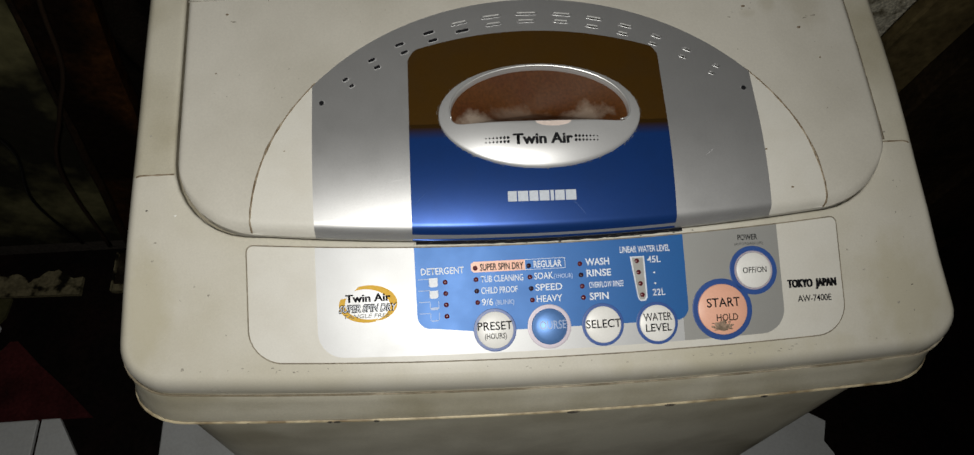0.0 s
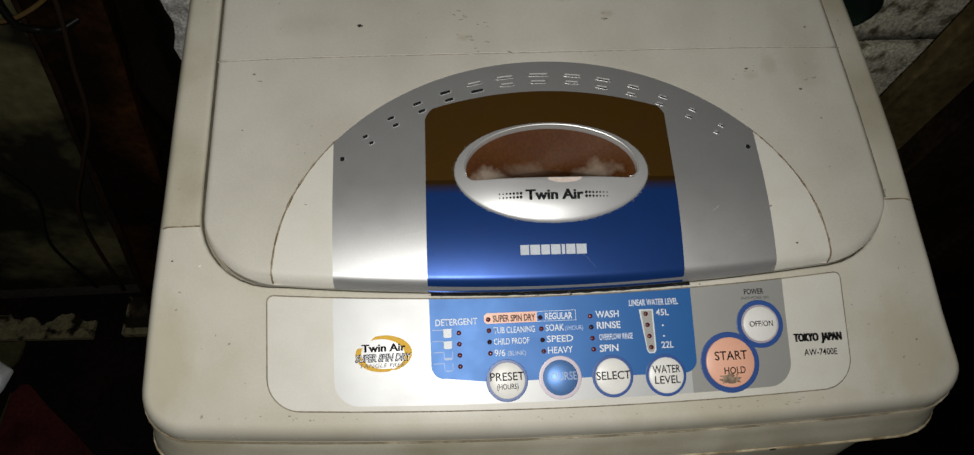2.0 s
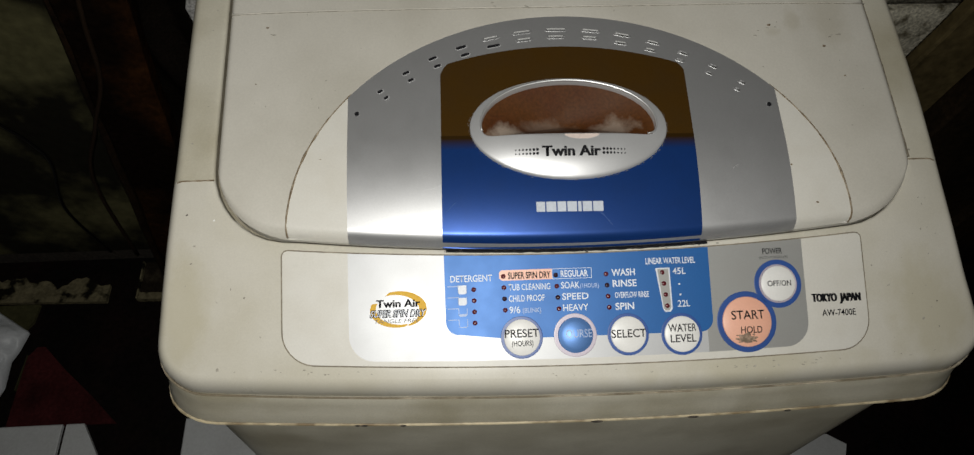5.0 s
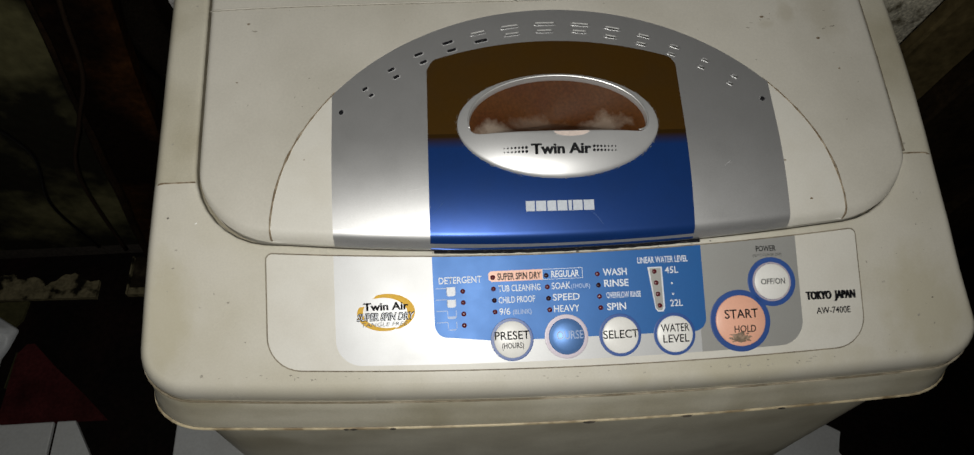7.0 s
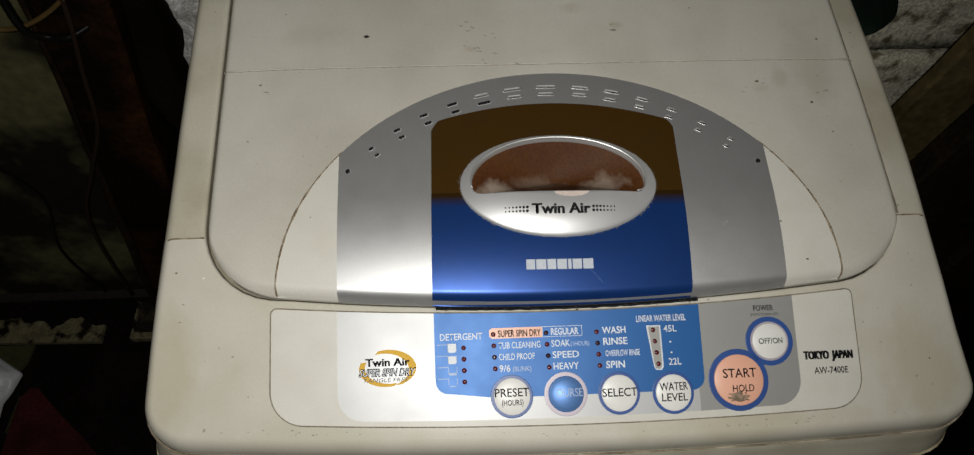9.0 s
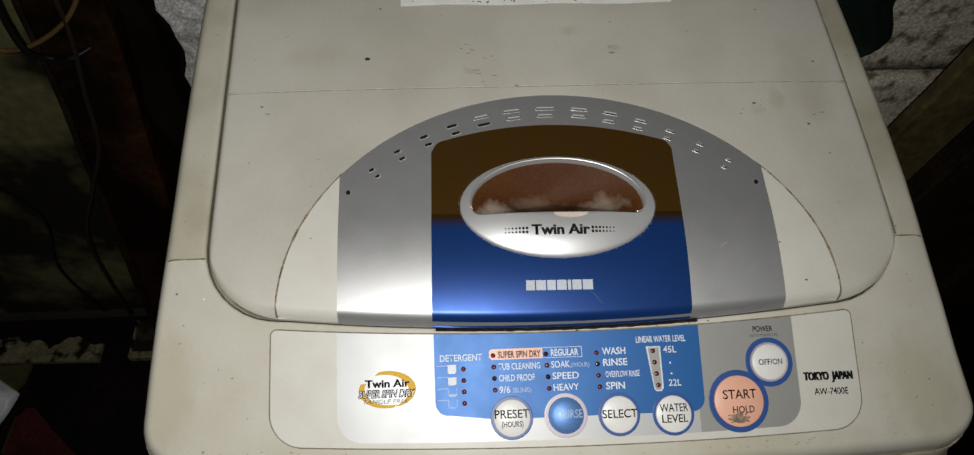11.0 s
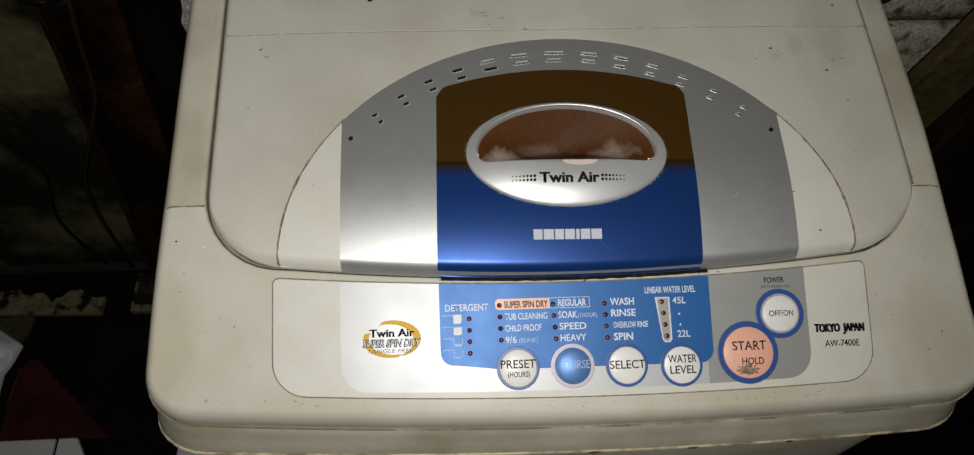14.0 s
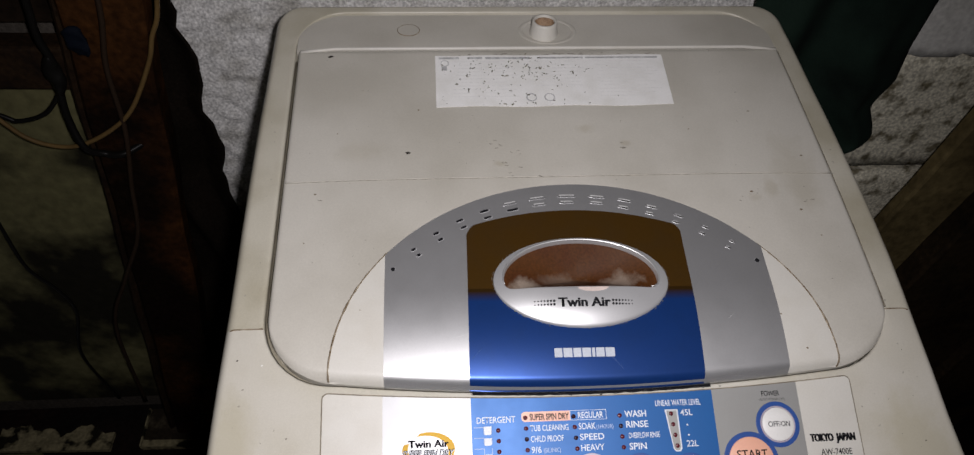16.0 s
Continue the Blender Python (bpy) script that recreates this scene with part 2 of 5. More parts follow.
def under(ob, parent):
    """Hang ob under a thing that stands off the origin, keeping ob where it is."""
    ob.parent = parent
    ob.matrix_parent_inverse = Matrix.Translation(-parent.location)
    return ob


def single(name, bm, mat, label, category, group="", kind="", smooth=False):
    return tagged(part(name, bm, mat, None, "", smooth), label, category, group, kind)


# ---- shapes ----
SLOPE = radians(10)      # the lid rises towards the back
TILT = radians(24)       # the control panel
CS, SN = math.cos(SLOPE), math.sin(SLOPE)


def on_lid(x, s, h=0.0):
    """A place in the lid's plane: s back from the crease, h above it."""
    return Vector((x, 0.30 + s * CS - h * SN, 0.94 + s * SN + h * CS))


def on_panel(x, u, h=0.0):
    """A place on the control panel: u back from its upper edge's middle, h above it."""
    c, n = math.cos(TILT - SLOPE), math.sin(TILT - SLOPE)
    return on_lid(x, -0.184 + u * c - h * n, -0.020 + u * n + h * c)


def drift(table, s):
    """A value between the knots of a short table."""
    for (a, p), (b, q) in zip(table, table[1:]):
        if a <= s <= b:
            return p + (q - p) * (s - a) / (b - a)
    return table[0][1] if s < table[0][0] else table[-1][1]


def lid_warp(x, s):
    """The lid is a little wider on its hand side, and narrows towards the hinge."""
    if x > 0.1:
        return x + (x - 0.1) / 0.1332 * (0.0055 - 0.0077 * max(0.0, (s + 0.08) / 0.23) ** 1.6)
    return x + max(0.0, (-x - 0.1) / 0.1332) * 0.0016


def lid_at(x, s, h=0.0):
    return on_lid(lid_warp(x, s), s, h)


def lid_front(x):
    x = max(-0.1875, min(0.1875, x))
    return -0.1800 + 0.0105 * (x / 0.19) ** 2 - 0.006 * x


def lid_height(x, s):
    h = -2.1 * max(0.0, -0.105 - s) ** 2
    e = max(0.0, s - lid_front(x))
    if e < 0.0062:
        h -= 0.0066 * (1 - math.sqrt(max(0.0, 1 - (1 - e / 0.0062) ** 2)))
    return h


def box(bm, x0, y0, z0, x1, y1, z1, bevel=0.0, segments=2):
    made = bmesh.ops.create_cube(bm, size=1.0, matrix=Matrix.LocRotScale(((x0 + x1) / 2, (y0 + y1) / 2, (z0 + z1) / 2), None,
                                                                       (x1 - x0, y1 - y0, z1 - z0)))
    if bevel:
        edges = list({e for v in made["verts"] for e in v.link_edges})
        bmesh.ops.bevel(bm, geom=edges, offset=bevel, segments=segments, affect="EDGES", profile=0.5)
    return bm


def columns(xs, low, high, place, rows=24, thick=0.0015, keep=None, edge=0.0):
    """A plate over columns x, from low(x) to high(x), laid on place(x, y, lift); closed at its sides. edge rounds its rim."""
    bm = bmesh.new()
    grid = []
    for i, x in enumerate(xs):
        a, b = low(x), high(x)
        col = []
        for j in range(rows + 1):
            y = a + (b - a) * j / rows
            drop = 0.0
            if edge:
                d = min(y - a, b - y, x - xs[0], xs[-1] - x)
                drop = edge * (1 - math.sqrt(max(0.0, 1 - max(0.0, 1 - d / edge) ** 2)))
            col.append((x, y, bm.verts.new(place(x, y, -drop))))
        grid.append(col)
    for i in range(len(xs) - 1):
        for j in range(rows):
            q = [grid[i][j], grid[i + 1][j], grid[i + 1][j + 1], grid[i][j + 1]]
            if keep and not all(keep(p[0], p[1]) for p in q):
                continue
            if len({tuple(round(c, 7) for c in p[2].co) for p in q}) < 3:
                continue
            bm.faces.new([p[2] for p in q])
    rim = [e for e in bm.edges if e.is_boundary]
    for e in rim:
        e.smooth = False
    out = bmesh.ops.extrude_edge_only(bm, edges=rim)
    down = place(0, 0, -thick) - place(0, 0, 0)
    for v in out["geom"]:
        if isinstance(v, bmesh.types.BMVert):
            v.co += down
    bmesh.ops.delete(bm, geom=[v for v in bm.verts if not v.link_faces], context="VERTS")
    bmesh.ops.recalc_face_normals(bm, faces=bm.faces)
    return bm


def spread(a, b, n, ends=0):
    """n + 1 values from a to b, closer together near both ends where ends is 1."""
    out = []
    for i in range(n + 1):
        t = i / n
        if ends:
            t = 0.5 - 0.5 * math.cos(math.pi * t)
        out.append(a + (b - a) * t)
    return out


def loft(bm, rings, closed=True, cap=False):
    """Skins a list of equal rings of places."""
    rows = [[bm.verts.new(p) for p in ring] for ring in rings]
    n = len(rows[0])
    for a, b in zip(rows, rows[1:]):
        for i in range(n if closed else n - 1):
            j = (i + 1) % n
            bm.faces.new((a[i], a[j], b[j], b[i]))
    if cap:
        bm.faces.new(rows[-1])
    return rows


def tube(bm, points, radius, sides=8):
    """A round cable along points."""
    rings = []
    for i, p in enumerate(points):
        d = (points[min(i + 1, len(points) - 1)] - points[max(i - 1, 0)]).normalized()
        a = d.cross(Vector((0.31, 0.17, 0.93))).normalized()
        b = d.cross(a)
        r = radius(i / (len(points) - 1)) if callable(radius) else radius
        rings.append([p + r * (math.cos(2 * math.pi * k / sides) * a + math.sin(2 * math.pi * k / sides) * b) for k in range(sides)])
    rows = loft(bm, rings)
    bm.faces.new(rows[0])
    bm.faces.new(rows[-1])
    bmesh.ops.recalc_face_normals(bm, faces=bm.faces)
    return bm


def smooth_path(knots, n=10):
    """A rounded path through knots."""
    pts = [Vector(k) for k in knots]
    pts = [2 * pts[0] - pts[1]] + pts + [2 * pts[-1] - pts[-2]]
    out = []
    for i in range(1, len(pts) - 2):
        for k in range(n):
            t = k / n
            a, b, c, d = pts[i - 1: i + 3]
            out.append(0.5 * (2 * b + (c - a) * t + (2 * a - 5 * b + 4 * c - d) * t * t + (3 * b - a - 3 * c + d) * t ** 3))
    return out + [pts[-2]]


def writing(text, x, u, width, height, place, mat, parent, lift=0.0009, bold=0.0, slant=0.0, name="lettering", turn=0.0):
    """Raised letters, from x, u (lower left), fitted to a width and a capital height."""
    cu = bpy.data.curves.new("letters", "FONT")
    cu.body, cu.offset, cu.resolution_u = text, bold, 3
    ob = bpy.data.objects.new("letters", cu)
    scene.collection.objects.link(ob)
    bpy.context.view_layer.update()
    me = bpy.data.meshes.new_from_object(ob.evaluated_get(bpy.context.evaluated_depsgraph_get()))
    bpy.data.objects.remove(ob)
    bpy.data.curves.remove(cu)
    xs, ys = [v.co.x for v in me.vertices], [v.co.y for v in me.vertices]
    x0, kx = min(xs), width / (max(xs) - min(xs))
    ky = height / 0.72
    for v in me.vertices:
        a, b = (v.co.x - x0) * kx + slant * v.co.y * ky, v.co.y * ky
        v.co = place(x + a - turn * b, u + b + turn * a, lift)
    me.materials.clear()
    me.materials.append(mat)
    me.name = name
    o = new(name, me)
    o.parent = parent
    return o


def capsule(bm, cx, cy, half, r, place, lift, turn=0.0, n=8, dome=0.0):
    """A flat or domed lozenge with round ends."""
    ring = []
    for side in (0, 1):
        for k in range(n + 1):
            a = math.pi * k / n - math.pi / 2 + math.pi * side
            px, py = (half if side == 0 else -half) + r * math.cos(a), r * math.sin(a)
            ring.append((cx + px * math.cos(turn) - py * math.sin(turn), cy + px * math.sin(turn) + py * math.cos(turn)))
    top = [bm.verts.new(place(px, py, lift)) for px, py in ring]
    low = [bm.verts.new(place(px, py, 0.0)) for px, py in ring]
    if dome:
        m = 5
        prev = top
        for j in range(1, m):
            t = math.sin(j / m * math.pi / 2)
            sc = math.cos(j / m * math.pi / 2)
            row = [bm.verts.new(place(cx + (px - cx) * sc, cy + (py - cy) * sc, lift + dome * t)) for px, py in ring]
            for i in range(len(ring)):
                k = (i + 1) % len(ring)
                bm.faces.new((prev[i], prev[k], row[k], row[i]))
            prev = row
        bm.faces.new(prev)
    else:
        bm.faces.new(top)
    for i in range(len(ring)):
        k = (i + 1) % len(ring)
        bm.faces.new((low[i], low[k], top[k], top[i]))
    return bm


def disc(cx, cy, r, place, lift, dome=0.0, ry=None, n=40):
    """A round plate, flat or softly domed, with a rounded shoulder."""
    bm = bmesh.new()
    ry = ry or r
    prof = [(1.0, 0.0), (1.0, lift * 0.75), (0.985, lift * 0.93), (0.955, lift)]
    if dome:
        prof += [(k, lift + dome * (1 - k * k)) for k in (0.85, 0.7, 0.5, 0.3, 0.12)]
    else:
        prof += [(0.5, lift)]
    rings = [[place(cx + r * k * math.cos(2 * math.pi * i / n), cy + ry * k * math.sin(2 * math.pi * i / n), h) for i in range(n)] for k, h in prof]
    loft(bm, rings, cap=True)
    bmesh.ops.recalc_face_normals(bm, faces=bm.faces)
    return bm


def annulus(cx, cy, r0, r1, place, lift, a0=0.0, a1=2 * math.pi, ratio=1.0, n=48, base=0.0, shift=0.0):
    """A raised round-backed ring, or a part of one. shift moves its inner edge, for a ring of uneven width."""
    bm = bmesh.new()
    whole = a1 - a0 > 6.28
    prof = [(0.0, base), (0.12, base + (lift - base) * 0.7), (0.35, lift), (0.65, lift), (0.88, base + (lift - base) * 0.7), (1.0, base)]
    rings = []
    for k, h in prof:
        r = r0 + (r1 - r0) * k
        off = shift * (1 - k)
        rings.append([place(cx + off + r * math.cos(a0 + (a1 - a0) * i / n), cy + off * 0.4 + ratio * r * math.sin(a0 + (a1 - a0) * i / n), h)
                      for i in range(n if whole else n + 1)])
    loft(bm, rings, closed=whole)
    bmesh.ops.recalc_face_normals(bm, faces=bm.faces)
    return bm


# ---- the washing machine ----
washer = thing("washing_machine", (0, 0, 0), "aged cream top-loading washing machine with silver and blue lid, grimy seams", "washing machine")

RIM = -0.009


def deck_height(s):
    """Height of the housing's top under the lid's plane: level at the back, bending down into the panel's slope."""
    if s > -0.09:
        return RIM
    if s > -0.19:
        return RIM - 0.5 * 2.49 * (s + 0.09) ** 2
    return RIM - 0.01245 + 0.249 * (s + 0.19)


def rounded(x0, x1, front, back, rf, rb, n=8, m=26):
    """A closed outline: left side from the back to the front, the front, the right side, the back."""
    out = []

    def corner(cx, cy, r, a):
        for k in range(n + 1):
            t = math.radians(a + 90 * k / n)
            out.append((cx + r * math.cos(t), cy + r * math.sin(t)))
    corner(x0 + rb, back - rb, rb, 90)
    bend = math.degrees(math.atan((front(x0 + rf + 0.001) - front(x0 + rf)) / -0.001))
    bend_r = math.degrees(math.atan((front(x1 - rf - 0.001) - front(x1 - rf)) / -0.001))
    end, end_r = math.radians(270 - bend), math.radians(270 + bend_r)
    xe, xf = rf + rf * math.cos(end), rf - rf * math.cos(end_r)
    ca = front(x0 + xe) - rf * math.sin(end)
    cb = front(x1 - xf) - rf * math.sin(end_r)
    y_a = back - rb
    out.extend((x0, y_a + (ca - y_a) * k / 14) for k in range(1, 14))
    for k in range(n + 1):
        t = math.radians(180 + (90 - bend) * k / n)
        out.append((x0 + rf + rf * math.cos(t), ca + rf * math.sin(t)))
    for k in range(1, m):
        x = x0 + xe + (x1 - x0 - xe - xf) * k / m
        out.append((x, front(x)))
    for k in range(n + 1):
        t = math.radians(270 + bend_r + (90 - bend_r) * k / n)
        out.append((x1 - rf + rf * math.cos(t), cb + rf * math.sin(t)))
    out.extend((x1, cb + (back - rb - cb) * k / 14) for k in range(1, 14))
    corner(x1 - rb, back - rb, rb, 0)
    for k in range(1, 8):
        out.append((x1 - rb + (x0 + rb - x1 + rb) * k / 8, back))
    return out


def grow(outline, d):
    """The outline moved outward by d."""
    n = len(outline)
    out = []
    for i in range(n):
        (ax, ay), (bx, by) = outline[i - 1], outline[(i + 1) % n]
        tx, ty = bx - ax, by - ay
        k = math.hypot(tx, ty)
        out.append((outline[i][0] + ty / k * d, outline[i][1] - tx / k * d))
    return out


HOUSING_FRONT = -0.2715


def housing_front(x):
    return HOUSING_FRONT + 0.0085 * (x / 0.24) ** 2 - 0.017 * x


inner = [(lid_warp(x, y), y) for x, y in rounded(-0.2368, 0.2345, lid_front, 0.2125, 0.050, 0.046)]
SIDE_LEFT = ((-0.25, 0.0005), (-0.195, 0.0015), (-0.15, 0.0028), (-0.115, 0.0030), (-0.09, 0.0022), (-0.04, -0.0002), (0.01, -0.0020), (0.07, -0.0034), (0.12, -0.0030), (0.17, -0.0012), (0.21, 0.0))
SIDE_RIGHT = ((-0.25, -0.0015), (-0.22, -0.0032), (-0.16, -0.0028), (-0.13, -0.0024), (-0.10, 0.0004), (-0.065, 0.0030), (-0.01, 0.0050), (0.064, 0.0058), (0.10, 0.0050), (0.145, 0.0034), (0.17, 0.0020), (0.21, -0.0010))
# the housing widens by a centimetre from the back to the front
outer = [(x * (1 + 0.075 * max(0.0, min(1.0, (0.12 - y) / 0.365)) ** 1.2) - 0.0095 * (y + 0.05) + (0.0085 * max(0.0, (-0.10 - y) / 0.165) ** 2 * max(0.0, x / 0.2575) ** 3), y) for x, y in rounded(-0.2575, 0.2575, housing_front, 0.228, 0.031, 0.028)]
outer = [(x + drift(SIDE_LEFT if x < 0 else SIDE_RIGHT, y) * min(1.0, abs(x) / 0.2), y) for x, y in outer]


def between(t):
    """From the groove's upper edge to the start of the outer rounding."""
    return [(a[0] + (b[0] - a[0]) * t, a[1] + (b[1] - a[1]) * t) for a, b in zip(grow(inner, 0.0032), grow(outer, -0.0085))]


bm = bmesh.new()
rings = []
for d, h in ((-0.012, -0.018), (0.0002, -0.016), (0.0008, -0.008), (0.0012, -0.0016), (0.0019, -0.0004), (0.0032, 0.0)):
    # the groove runs out towards the hinge, where the rim falls softly to the deck
    rings.append([on_lid(x, s, deck_height(s) + h * (1 - 0.7 * min(1.0, max(0.0, (s - 0.145) / 0.02)))) for x, s in grow(inner, d)])
for t in (0.12, 0.25, 0.4, 0.55, 0.7, 0.85):
    rings.append([on_lid(x, s, deck_height(s)) for x, s in between(t)])
for k in range(0, 9):
    a = math.radians(80 * k / 8)
    rings.append([on_lid(x, s, deck_height(s) - 0.0160 * (1 - math.cos(a))) for x, s in grow(outer, -0.0085 + 0.0088 * math.sin(a))])
last = [p.copy() for p in rings[-1]]
rings.append([p + Vector((0, 0, -0.0030)) for p in last])
loft(bm, rings)
bmesh.ops.recalc_face_normals(bm, faces=bm.faces)
rear = bm.copy()
cut = on_lid(0, -0.1270)
bmesh.ops.bisect_plane(bm, geom=bm.verts[:] + bm.edges[:] + bm.faces[:], plane_co=cut, plane_no=(0, CS, SN), clear_outer=True)
bmesh.ops.bisect_plane(rear, geom=rear.verts[:] + rear.edges[:] + rear.faces[:], plane_co=cut, plane_no=(0, CS, SN), clear_inner=True)
part("front_shell", bm, CREAM, washer, "cream plastic front shell of the top with fine scratches", True)
part("rear_shell", rear, OLDCREAM, washer, "yellower stained plastic rear shell of the top", True)

# the skirt under the housing, a little recessed at its upper seam, and its pale lower bead
SKIRT_LOW = 0.798


def flared(k, more=0.0):
    """The skirt's outline: it spreads a little in front and more at the corners and sides."""
    return [(x + math.copysign(0.005 * k * max(0.0, min(1.0, (abs(x) - 0.20) / 0.075)), x), s) for x, s in grow(outer, 0.0068 * k + more)]


bm = bmesh.new()
rings = []
for d, z in ((-0.0008, None), (-0.0006, -0.0088), (0.0003, -0.0105)):
    rings.append([on_lid(x, s, deck_height(s) - 0.0085) + Vector((0, 0, z or -0.004)) for x, s in grow(outer, d)])
for d, k in ((0.25, 0.25), (0.6, 0.6), (1.0, 0.93), (1.0, 1.0)):
    rings.append([Vector((p.x, p.y, p.z - 0.012 + (SKIRT_LOW - p.z + 0.012) * k)) for p in [on_lid(x, s, deck_height(s) - 0.0085) for x, s in flared(d)]])
rings.append([Vector((p.x * 0.965, 0.28 + (p.y - 0.28) * 0.965, p.z)) for p in rings[-1]])
loft(bm, rings)
bmesh.ops.recalc_face_normals(bm, faces=bm.faces)
part("skirt", bm, SKIRT, washer, "grimy cream plastic skirt under the top", True)
for name, z, r, mat, label in (("lower_bead", None, 0.0013, BEAD, "pale worn bead along the lower edge"),
                               ("upper_seam", 1, 0.0007, CRACK, "dirty seam with chipped pale edge")):
    bm = bmesh.new()
    ring = [Vector((p.x, p.y, SKIRT_LOW if z is None else p.z - 0.0070)) for p in [on_lid(x, s, deck_height(s) - 0.0085) for x, s in (flared(1.0, 0.0001) if z is None else grow(outer, 0.0004))]]
    rows = []
    for k in range(6):
        a = 2 * math.pi * k / 6
        rows.append([p + Vector(((p.x / 0.27) * r * math.cos(a) * 0.8, (p.y - 0.28) / 0.25 * r * math.cos(a), r * math.sin(a))) for p in ring])
    loft(bm, rows + rows[:1])
    part(name, bm, mat, washer, label, True)

# steel cabinet below
bm = bmesh.new()
plan = rounded(-0.2820, 0.2800, lambda x: 0.0375 + 0.0065 * (x / 0.24) ** 2 - 0.016 * x, 0.520, 0.060, 0.022, m=8)
loft(bm, [[Vector((x, y, z)) for x, y in plan] for z in (0.045, 0.05, 0.45, 0.7975)])
bmesh.ops.recalc_face_normals(bm, faces=bm.faces)
part("cabinet", bm, STEEL, washer, "dull cream painted steel cabinet", True)
# the shadowed side of the cabinet's corner, painted as a black strip
bm = bmesh.new()
fold = [plan[i] for i in range(21, 26)]
loft(bm, [[Vector((x - 0.001, y - 0.001, z)) for x, y in fold] for z in (0.05, 0.30, 0.55, 0.7900)], closed=False)
part("corner_shade", bm, GRIMESHADE, washer, "black strip painted for the shade at the cabinet's corner", True)
bm = bmesh.new()
loft(bm, [[Vector((0.96 * x, 0.28 + (y - 0.28) * 0.95, z)) for x, y in plan] for z in (0.0, 0.045)])
part("plinth", bm, GRIMESHADE, washer, "dark plinth on the floor")

# the rear deck behind the lid, sunk a little
lid_x = 0.2332
bm = columns(spread(-0.2345, 0.2320, 40, 1), lambda x: 0.1550,
             lambda x: 0.2115 - (0.044 - math.sqrt(max(0.0, 0.044 ** 2 - max(0.0, abs(x + 0.0012) - 0.1905) ** 2))),
             lambda x, s, h: on_lid(x, s, -0.006 - 0.10 * max(0.0, s - 0.160) + h), rows=14, thick=0.02)
part("rear_deck", bm, LIDCREAM, washer, "sloping cream deck behind the lid", True)

# the lid
bm = columns(spread(-lid_x, lid_x, 90, 1), lambda x: lid_front(x) + (0.048 - math.sqrt(max(0.0, 0.048 ** 2 - max(0.0, abs(x) - lid_x + 0.048) ** 2))),
             lambda x: 0.1535, lambda x, s, h: lid_at(x, s, lid_height(x, s) + h - 0.0008), rows=90, thick=0.016, edge=0.0035,
             keep=lambda x, s: (x - 0.003) ** 2 / 0.062 ** 2 + (s + 0.101) ** 2 / 0.035 ** 2 > 1)
lid = part("lid", bm, LIDCREAM, washer, "cream folding lid with scattered dark specks", True)
# the bright rolled edge of the lid's back, over the deck
bm = bmesh.new()
tube(bm, [lid_at(x, 0.1540 - 0.004 * max(0, abs(x) - 0.2) / 0.03, -0.0012) for x in spread(-0.231, 0.231, 30)], 0.0019)
part("hinge_bead", bm, PANELCREAM, lid, "pale rolled hinge edge", True)


def arc(x):
    return -0.0091 - 0.166 + 0.166 * math.sqrt(max(0.0, 1 - ((x - 0.0025) / 0.1895) ** 2))


def graphic(lift):
    """On the lid's front flap, whose print sits slightly askew."""
    def place(x, s, h=0.0):
        a, b = x + 0.018 * (s + 0.10), s - 0.018 * x
        return on_lid(a, b, lid_height(a, max(b, lid_front(a))) + lift + h)
    return place


def flap(lift):
    return lambda x, s, h=0.0: on_lid(x, s, lid_height(x, max(s, lid_front(x))) + lift + h)


def outside_bowl(x, s):
    return (x - 0.003) ** 2 / 0.062 ** 2 + (s + 0.101) ** 2 / 0.035 ** 2 > 1


bm = columns(spread(-0.1860, 0.1910, 80, 1), lambda x: lid_front(x) - 0.0006, lambda x: max(arc(x), lid_front(x)), flap(0.0006), rows=60, thick=0.003, keep=outside_bowl)
front_flap = part("front_flap", bm, PANELCREAM, lid, "cream front flap of the lid with rounded top", True)
bm = columns(spread(-0.1468, 0.1525, 70), lambda x: lid_front(x) - 0.0010, lambda x: arc(x) - 0.0004, flap(0.0010), rows=60, thick=0.0026, keep=outside_bowl)
silver = part("silver_band", bm, SILVER, front_flap, "brushed-looking silver lacquer band", True)


def brown_top(x):
    t = abs(x - 0.003) / 0.0865
    return -0.0355 - 0.0155 * t ** 2 - 0.006 * max(0.0, (t - 0.93) / 0.07) ** 2


bm = columns(spread(-0.0839, 0.0890, 60, 1), lambda x: -0.1090, brown_top, graphic(0.0012), rows=30, thick=0.0006, keep=outside_bowl)
part("smoked_window", bm, SMOKED, front_flap, "dark smoked brown plastic window", True)
bm = columns(spread(-0.0840, 0.0889, 60), lambda x: lid_front(x) + 0.018 * x - 0.0014, lambda x: -0.1065, graphic(0.0014), rows=50, thick=0.0008, keep=outside_bowl)
part("blue_band", bm, BLUE, front_flap, "glossy deep blue lacquer band", True)

# the oval grip: a silver surround with a hand hole, and the hollow behind it
OX, OS, OA, OB = 0.003, -0.1010, 0.0675, 0.0382
G = graphic(0.0014)


def plate_height(x, s):
    """The surround is highest in the middle and falls to its outer edge."""
    r = math.hypot((x - OX) / OA, (s - OS) / OB)
    return 0.0060 - 0.0048 * max(0.0, (r - 0.4) / 0.6) ** 2


